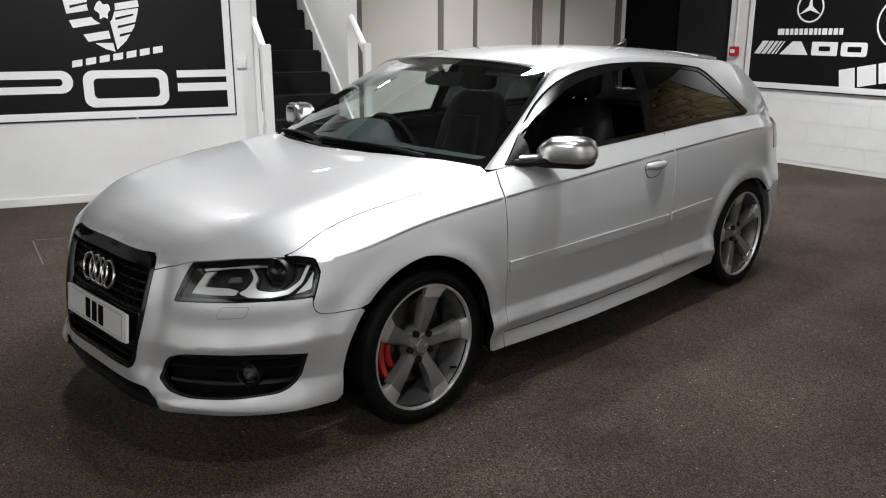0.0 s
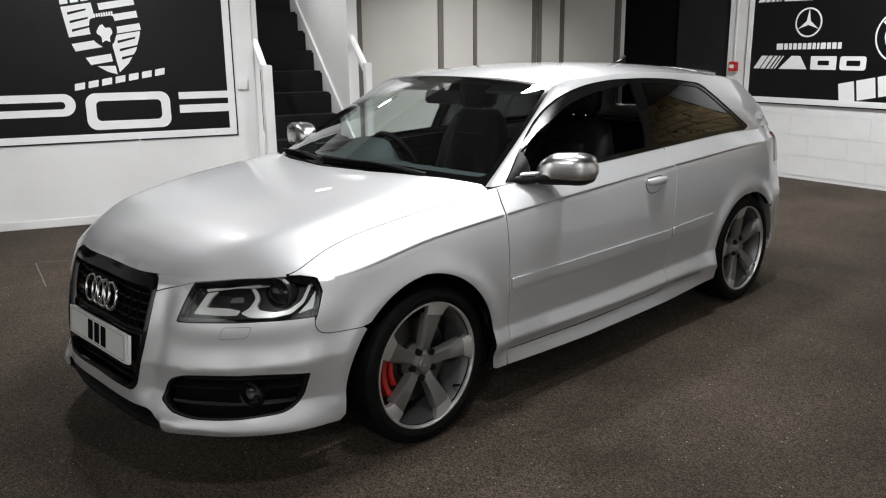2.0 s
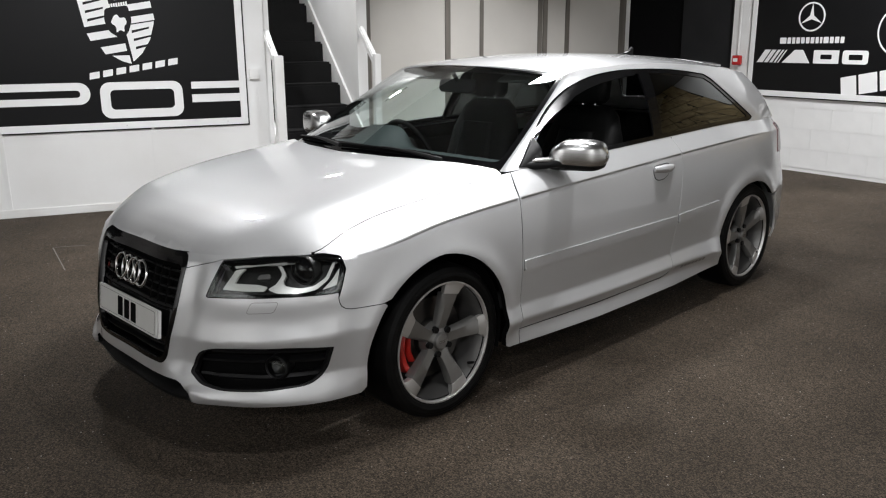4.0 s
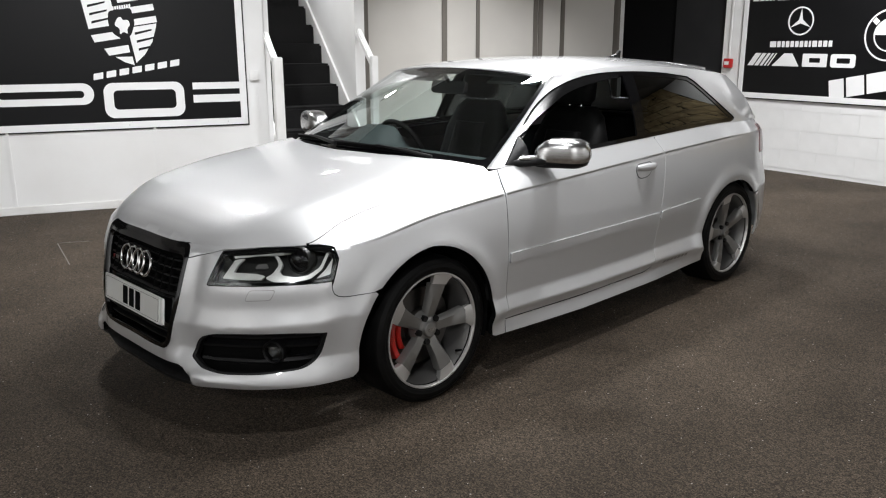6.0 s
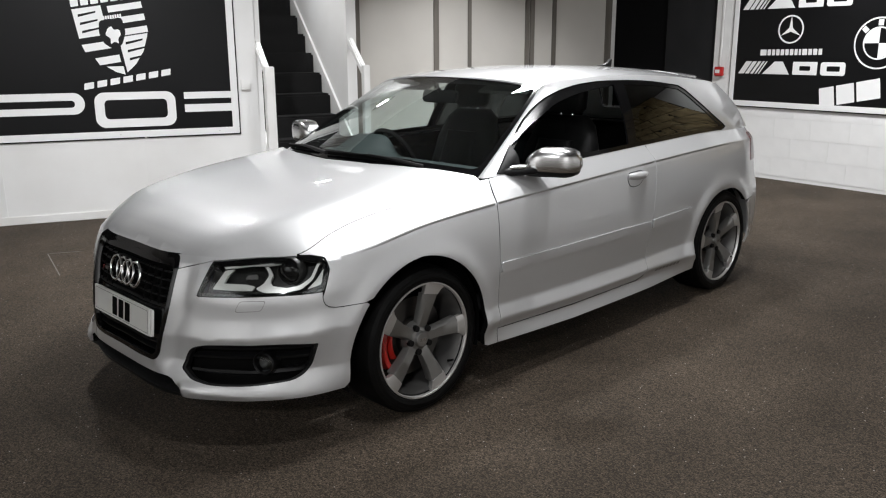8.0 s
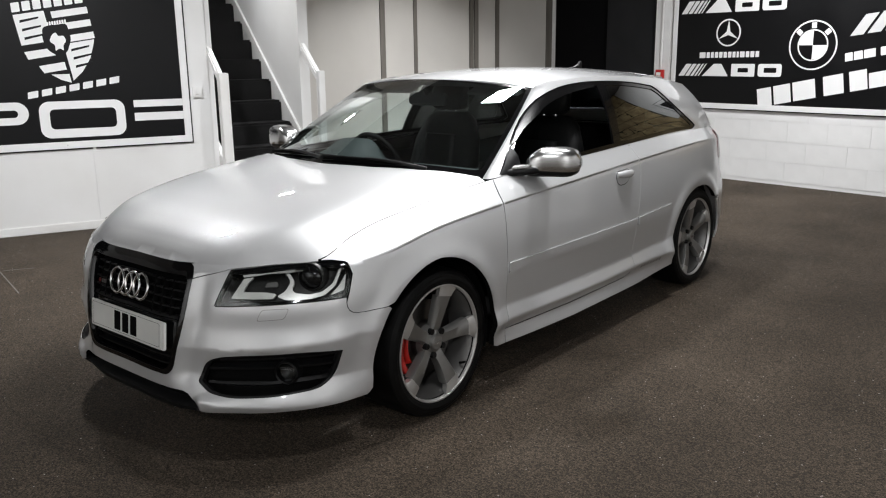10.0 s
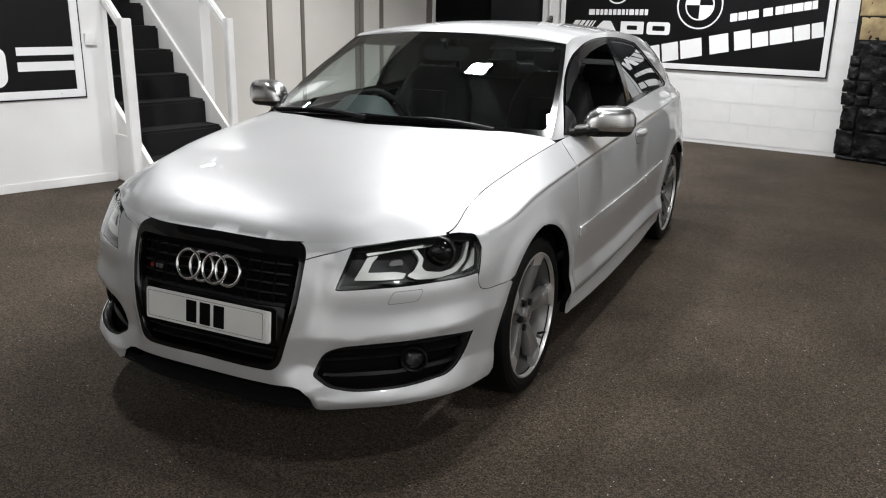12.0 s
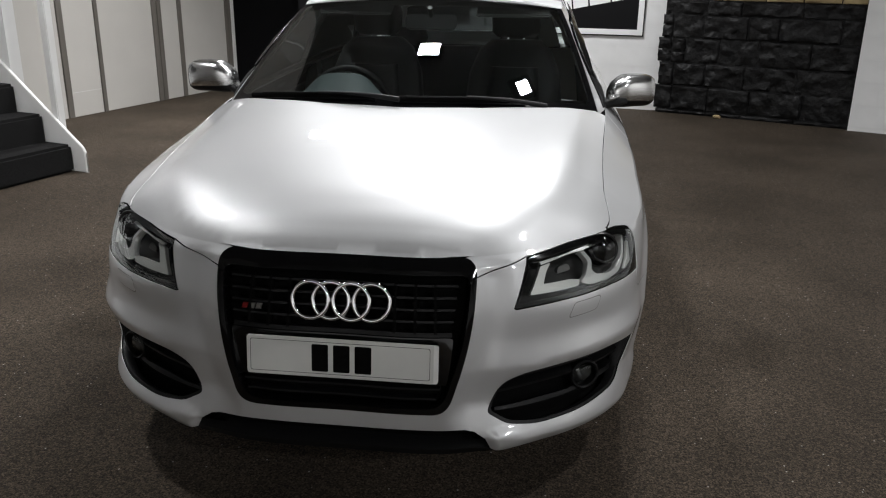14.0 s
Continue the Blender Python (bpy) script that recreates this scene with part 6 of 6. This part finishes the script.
def mirror_rows(side, z0, high):
    rows = []
    for t in np.linspace(0, 1, 14):
        # the mirror on the right is set further out and forward to fit the camera's view
        x = 0.805 + 0.206 * t if side > 0 else 0.850 + 0.235 * t
        y = 0.722 + 0.105 * t + 0.03 * t**3 if side > 0 else 0.695 + 0.030 * t + 0.02 * t**3
        swell = min(1.0, 0.52 + 1.7 * t) ** 0.8 * max(1 - max((t - 0.66) / 0.34, 0) ** 3.0, 0.0) ** 0.5
        swell = max(swell, 0.12) * (0.72 if t == 0 else 1.0)
        rows.append(((side * x, y, z0 + (0.0 if side > 0 else 0.022) + 0.006 * math.sin(math.pi * t) - 0.55 * high * (1 - swell) * (t < 0.5)), (-0.25 * side if side > 0 else 0.05, 1, 0), 0.055 * swell + 0.012, high * (0.18 + 0.82 * swell)))
    return rows


for side in SIDES:
    door, shape = doors[side], sided(skin, side)
    mirror = new("door_mirror")
    mirror.parent = car
    tagged(mirror, "door mirror with a brushed aluminium cap")
    cap = blended(mirror_rows(side, 1.006, 0.067), 32, 3.4)
    bmesh.ops.bisect_plane(cap, geom=cap.verts[:] + cap.edges[:] + cap.faces[:], plane_co=(0.9 * side, 0, 0.974 if side > 0 else 0.996), plane_no=(0.06 * side, 0, 1), clear_inner=True)
    part("mirror_cap", cap, BRUSHED, mirror, "brushed aluminium mirror cap", 50)
    base = blended([((p[0], p[1], p[2] - 0.001), d, a * 0.97, b) for p, d, a, b in mirror_rows(side, 1.002, 0.065)], 32, 3.4)
    bmesh.ops.bisect_plane(base, geom=base.verts[:] + base.edges[:] + base.faces[:], plane_co=(0.9 * side, 0, 0.9745 if side > 0 else 0.9965), plane_no=(0.06 * side, 0, 1), clear_outer=True)
    part("mirror_base", base, BLACK, mirror, "black mirror underside", 50)
    arm = blended([((side * 0.775, 0.625, 0.967), (0, 1, 0), 0.055, 0.020), ((side * 0.82, 0.665, 0.970), (0, 1, 0), 0.045, 0.018), ((side * 0.885, 0.725 if side > 0 else 0.70, 0.976 if side > 0 else 0.992), (0, 1, 0), 0.032, 0.016)], 14)
    part("mirror_arm", arm, BLACK, mirror, "black mirror arm", 50)
    collar = blended([((side * 0.800, 0.640, 0.992), (0, 1, 0), 0.045, 0.010), ((side * 0.845, 0.692, 0.993), (0, 1, 0), 0.035, 0.011)], 12)
    part("mirror_collar", collar, BRUSHED, mirror, "bright mirror foot", 50)
    tri = [(0.540, 0.966), (0.690, 1.078), (0.685, 0.958)]
    panel("mirror_corner", rounded(tri, 0.006), sided(side_shape, side), BLACK, door, "black mirror corner panel", (), 0.02, 0.006, side=side, lift=0.005)
    # rub strips
    for y0, y1, rise0, rise1, owner in ((0.436, 1.682, 0.0, 0.0, door), (1.706, 2.125, 0.004, 0.022, car)):
        pts = rounded(on_skin([(y0, 0.546 + rise0), (y1, 0.546 + rise1), (y1, 0.592 + rise1), (y0, 0.592 + rise0)]), 0.008)
        panel("rub_strip_seam", on_skin([(y0 - 0.0012, 0.5450 + rise0), (y1 + 0.0012, 0.5450 + rise1), (y1 + 0.0012, 0.5922 + rise1), (y0 - 0.0012, 0.5922 + rise0)]), shape, BLACK, owner, "", (), 0.03, 0.001, side=side, lift=0.0006)
        panel("rub_strip", pts, shape, SILVER, owner, "silver rub strip", (), 0.03, 0.008, side=side, lift=0.009)
    # handle
    cup = rounded(on_skin([(1.470, 0.812), (1.455, 0.852), (1.475, 0.880), (1.60, 0.884), (1.628, 0.862), (1.60, 0.822), (1.56, 0.802), (1.50, 0.800)]), 0.022)
    # lies flat on the door; its black stands in for the recess's shade
    panel("handle_recess_shade", cup, shape, BLACK, door, "flat black panel standing in for the shaded recess behind the handle", (), 0.012, 0.002, side=side, lift=0.0008)
    cup_in = [((s - s_of_y(1.54)) * 0.94 + s_of_y(1.54), (z - 0.842) * 0.90 + 0.842) for s, z in cup]
    panel("handle_bowl", cup_in, shape, SILVER, door, "silver handle bowl", (), 0.012, 0.004, side=side, lift=0.002)
    grip_y = np.linspace(1.462, 1.636, 11)
    grip = tube([(side * (abs(shape(np.array([s_of_y(y)]), np.array([0.862]))[0][0]) + 0.006 + 0.020 * math.sin(math.pi * (y - 1.462) / 0.174) ** 0.7), y, 0.862 - 0.002 * i / 10) for i, y in enumerate(grip_y)],
                [0.010 + 0.007 * math.sin(math.pi * min(max((y - 1.455) / 0.188, 0.02), 0.98)) for y in grip_y], 12, flat=1.25)
    part("door_handle", grip, SILVER, door, "silver pull handle", 60)
    # smoked wind deflector over the door window
    top = [(y, float(GLASS_TOP(y)) - 0.010) for y in np.linspace(0.70, 1.60, 22)]
    low = [(y, float(GLASS_TOP(y)) - 0.014 - 0.022 * min(1.0, (y - 0.70) / 0.22) - 0.012 * math.sin(math.pi * (y - 0.66) / 0.94)) for y in np.linspace(1.60, 0.74, 22)]
    panel("wind_deflector", top + low, sided(side_shape, side), SMOKED, door, "smoked black wind deflector", (), 0.012, 0.004, side=side, lift=0.009)
    # small plain mark on the sill
    for k in range(7):
        y = 1.755 + 0.038 * k
        panel("sill_mark", on_skin([(y, 0.288), (y + 0.028, 0.287), (y + 0.030, 0.305), (y + 0.002, 0.306)]), shape, ALLOY, car, "faint grey sill decal", (), 0.02, 0, side=side, lift=0.0012)

# scuttle between bonnet and windscreen, wipers
scuttle = [(a, -0.10) for a in np.linspace(-0.98, 0.98, 20)] + [(a, 0.06) for a in np.linspace(0.98, -0.98, 20)]
panel("scuttle", grow(scuttle), scaled(screen_shape), BLACK, car, "black scuttle panel", (), 0.03, 0, lift=-0.012)


def on_screen(a, b, lift):
    p = screen_shape(np.array([a]), np.array([b]))[0]
    q = screen_shape(np.array([a]), np.array([b + 0.02]))[0] - p
    n = Vector((0, -q[2], q[1])).normalized()
    return Vector(p) + n * lift


for pivot, ends, way in (((-0.02, 0.020), (-0.86, 0.055), (-0.16, 0.060)), ((0.72, 0.012), (-0.06, 0.040), (0.62, 0.060))):
    wiper = new("wiper")
    wiper.parent = car
    tagged(wiper, "black windscreen wiper")
    line = [(ends[0] + (way[0] - ends[0]) * t, ends[1] + (way[1] - ends[1]) * t) for t in np.linspace(0, 1, 10)]
    part("blade", tube([on_screen(a, b, 0.012) for a, b in line], 0.006, 8, flat=1.6), MATT_BLACK, wiper, "black rubber wiper blade", 60)
    part("blade_frame", tube([on_screen(a, b, 0.024) for a, b in line[1:-1]], 0.0035, 6), BLACK, wiper, "thin black blade frame", 60)
    mid = line[5]
    arm = [(pivot[0] + (mid[0] - pivot[0]) * t, pivot[1] + (mid[1] - pivot[1]) * t) for t in np.linspace(0, 1, 8)]
    part("arm", tube([on_screen(a, b, 0.026 + 0.008 * math.sin(math.pi * i / 7)) for i, (a, b) in enumerate(arm)], [0.011, 0.010, 0.009, 0.008, 0.007, 0.006, 0.006, 0.005], 8), BLACK, wiper, "black wiper arm", 60)

# ---------------------------------------------------------------- cabin
cabin = new("cabin_trim")
cabin.parent = car
tagged(cabin, "dark cabin lining")
dash_rows = []
bm = bmesh.new()
for x in np.linspace(-0.70, 0.70, 43):
    k = 1 - (abs(x) / 0.70) ** 4
    hood = 0.120 * math.exp(-(((x + 0.37) / 0.150) ** 4))
    line = [(0.33 + 0.10 * (1 - k), 0.86), (0.36 + 0.10 * (1 - k), 0.935), (0.55, 0.955 + 0.1 * hood), (0.70, 0.955 + 0.86 * hood), (0.79 - 0.02 * (1 - k), 0.935 + 0.95 * hood), (0.83, 0.86), (0.80, 0.72), (0.74, 0.55), (0.50, 0.50)]
    dash_rows.append([bm.verts.new((x, y, z)) for y, z in line])
for a, b in zip(dash_rows, dash_rows[1:]):
    for i in range(8):
        bm.faces.new((a[i], a[i + 1], b[i + 1], b[i]))
dash = part("dashboard", bm, DASH, cabin, "dark grey soft-touch dashboard", 50)
part("paper", boxes(((-0.055, -0.03, 0), (0.055, 0.03, 0.0015)), m=pose(-0.231, 0.494, 0.962, 0, 0, 20)), PAPER, cabin, "white paper slip on the dashboard")
for x in (-0.12, 0.02, 0.14):
    part("vent_cowl", turned([(0, 0.040), (0.02, 0.042), (0.025, 0.034), (0.01, 0.03)], 20, pose(x, 0.79, 0.895, 0, 0, 90)), BLACK, dash, "round air vent", 40)
# steering wheel on the car's right side
sw = new("steering_wheel")
sw.parent = car
tagged(sw, "black leather steering wheel")
sw_m = Matrix.Translation((-0.37, 0.91, 0.908)) @ Matrix.Rotation(radians(-66), 4, "X")
circle = [sw_m @ Vector((0.172 * math.cos(t), 0.172 * math.sin(t), 0)) for t in np.linspace(0, 2 * math.pi, 41)[:-1]]
part("wheel_rim", tube(circle, 0.0145, 10, True), LEATHER, sw, "black leather wheel rim", 80)
part("wheel_boss", prism([tuple(p) for p in rounded([(-0.085, 0.05), (0.085, 0.05), (0.06, -0.075), (-0.06, -0.075)], 0.03)], 0.035, sw_m @ Matrix.Translation((0, 0, -0.02)), 0.008), BLACK, sw, "black wheel boss", 40)
for a in (0, 180, 270):
    c, s = math.cos(radians(a)), math.sin(radians(a))
    part("wheel_spoke", tube([sw_m @ Vector((0.06 * c, 0.06 * s, -0.004)), sw_m @ Vector((0.178 * c, 0.178 * s, 0))], [0.02, 0.013], 8, flat=0.5), ALLOY, sw, "grey wheel spoke", 60)
part("column", tube([sw_m @ Vector((0, 0, -0.02)), sw_m @ Vector((0, 0, -0.25))], 0.05, 12), BLACK, sw, "steering column cowl", 60)


def pillow(rows, count=22, square=3.2):
    """A soft upholstered shape through level slices: centre, half width, half depth."""
    bm, lines = bmesh.new(), []
    for (x, y, z), a, b in rows:
        line = []
        for t in np.linspace(0, 2 * math.pi, count + 1)[:-1]:
            u, v = math.cos(t), math.sin(t)
            k = (abs(u) ** square + abs(v) ** square) ** (-1 / square)
            line.append(bm.verts.new((x + a * u * k, y + b * v * k, z)))
        lines.append(line)
    for p, q in zip(lines, lines[1:]):
        for i in range(count):
            bm.faces.new((p[i], p[(i + 1) % count], q[(i + 1) % count], q[i]))
    bm.faces.new(lines[0])
    bm.faces.new(lines[-1])
    return bm


for x in (-0.37, 0.37):
    seat = new("front_seat")
    seat.parent = car
    tagged(seat, "black leather sports seat")
    part("cushion", pillow([((x, 1.18, 0.30), 0.24, 0.25), ((x, 1.17, 0.42), 0.26, 0.27), ((x, 1.16, 0.52), 0.25, 0.26), ((x, 1.16, 0.55), 0.20, 0.20)]), LEATHER, seat, "", 60)
    part("backrest", pillow([((x, 1.42, 0.48), 0.22, 0.09), ((x, 1.46, 0.62), 0.25, 0.10), ((x, 1.50, 0.80), 0.26, 0.095), ((x, 1.545, 0.98), 0.24, 0.08), ((x, 1.58, 1.10), 0.19, 0.065), ((x, 1.595, 1.15), 0.13, 0.05)]), LEATHER, seat, "", 60)
    part("backrest_panel", pillow([((x, 1.405, 0.62), 0.14, 0.055), ((x, 1.44, 0.80), 0.15, 0.055), ((x, 1.50, 1.02), 0.12, 0.05)]), LEATHER, seat, "", 60)
    part("headrest", pillow([((x, 1.575, 1.165), 0.10, 0.05), ((x, 1.575, 1.19), 0.125, 0.06), ((x, 1.58, 1.28), 0.13, 0.06), ((x, 1.59, 1.325), 0.115, 0.05), ((x, 1.595, 1.34), 0.07, 0.03)]), LEATHER, seat, "padded headrest", 60)
    for dx in (-0.04, 0.04):
        part("headrest_post", tube([(x + dx, 1.585, 1.10), (x + dx, 1.585, 1.19)], 0.006, 8), CHROME, seat, "bright headrest post", 60)
bench = new("rear_seat")
bench.parent = car
tagged(bench, "black leather rear bench")
part("bench_cushion", pillow([((0, 2.12, 0.35), 0.60, 0.24), ((0, 2.10, 0.48), 0.62, 0.26), ((0, 2.10, 0.53), 0.58, 0.22)]), LEATHER, bench, "", 60)
part("bench_back", pillow([((0, 2.42, 0.48), 0.60, 0.09), ((0, 2.48, 0.75), 0.61, 0.09), ((0, 2.54, 1.00), 0.58, 0.07), ((0, 2.55, 1.03), 0.55, 0.05)]), LEATHER, bench, "", 60)
for x in (-0.36, 0.36):
    part("bench_headrest", pillow([((x, 2.56, 1.03), 0.11, 0.045), ((x, 2.56, 1.08), 0.125, 0.05), ((x, 2.57, 1.14), 0.11, 0.04)]), LEATHER, bench, "low rear headrest", 60)
for side in SIDES:
    panel("door_card", on_skin([(0.50, 0.28), (1.70, 0.28), (1.74, 0.93), (0.55, 0.925)]), sided(skin, side), LEATHER, cabin, "black door lining", (), 0.06, 0, side=side, lift=-0.07)
    panel("quarter_card", on_skin([(1.75, 0.42), (2.95, 0.60), (2.95, 0.95), (1.75, 0.945)]), sided(skin, side), DASH, cabin, "dark quarter lining", (), 0.06, 0, side=side, lift=-0.10)
    panel("pillar_lining", frame_pts, sided(side_shape, side), HEADLINING, cabin, "grey pillar lining", [dlo], 0.04, 0, side=side, lift=-0.026)
part("parcel_shelf", boxes(((-0.55, 2.62, 0.94), (0.55, 3.08, 0.955)), bevel=0.005), DASH, cabin, "dark parcel shelf")
part("cabin_floor", boxes(((-0.66, 0.46, 0.236), (0.66, 2.15, 0.25))), MATT_BLACK, cabin, "black cabin floor")
part("tunnel", boxes(((-0.10, 0.78, 0.25), (0.10, 1.55, 0.56)), bevel=0.03), DASH, cabin, "dark centre console")
mirror_in = new("rear_view_mirror")
mirror_in.parent = car
tagged(mirror_in, "black rear-view mirror under the windscreen head")
part("mirror_shell", prism(round_rect(0.235, 0.068, 0.025), 0.028, Matrix.Translation((0.0, 0.945, 1.268)) @ pose(0, 0, 0, 80, 0, 8), 0.006), BLACK, mirror_in, "", 40)
part("mirror_stalk", tube([(0.0, 0.90, 1.335), (0.0, 0.935, 1.29)], 0.012, 10), BLACK, mirror_in, "", 60)
for x in (-0.37, 0.37):
    part("sun_visor", boxes(((-0.17, -0.075, -0.008), (0.17, 0.075, 0.008)), bevel=0.006, m=pose(x, 1.085, 1.325, 22, 0, 0)), HEADLINING, cabin, "grey sun visor")

# ---------------------------------------------------------------- blocks of the white walls
block_wall(wall_back, BACK_A, BACK_B)
block_wall(wall_right, RIGHT_A, RIGHT_B)
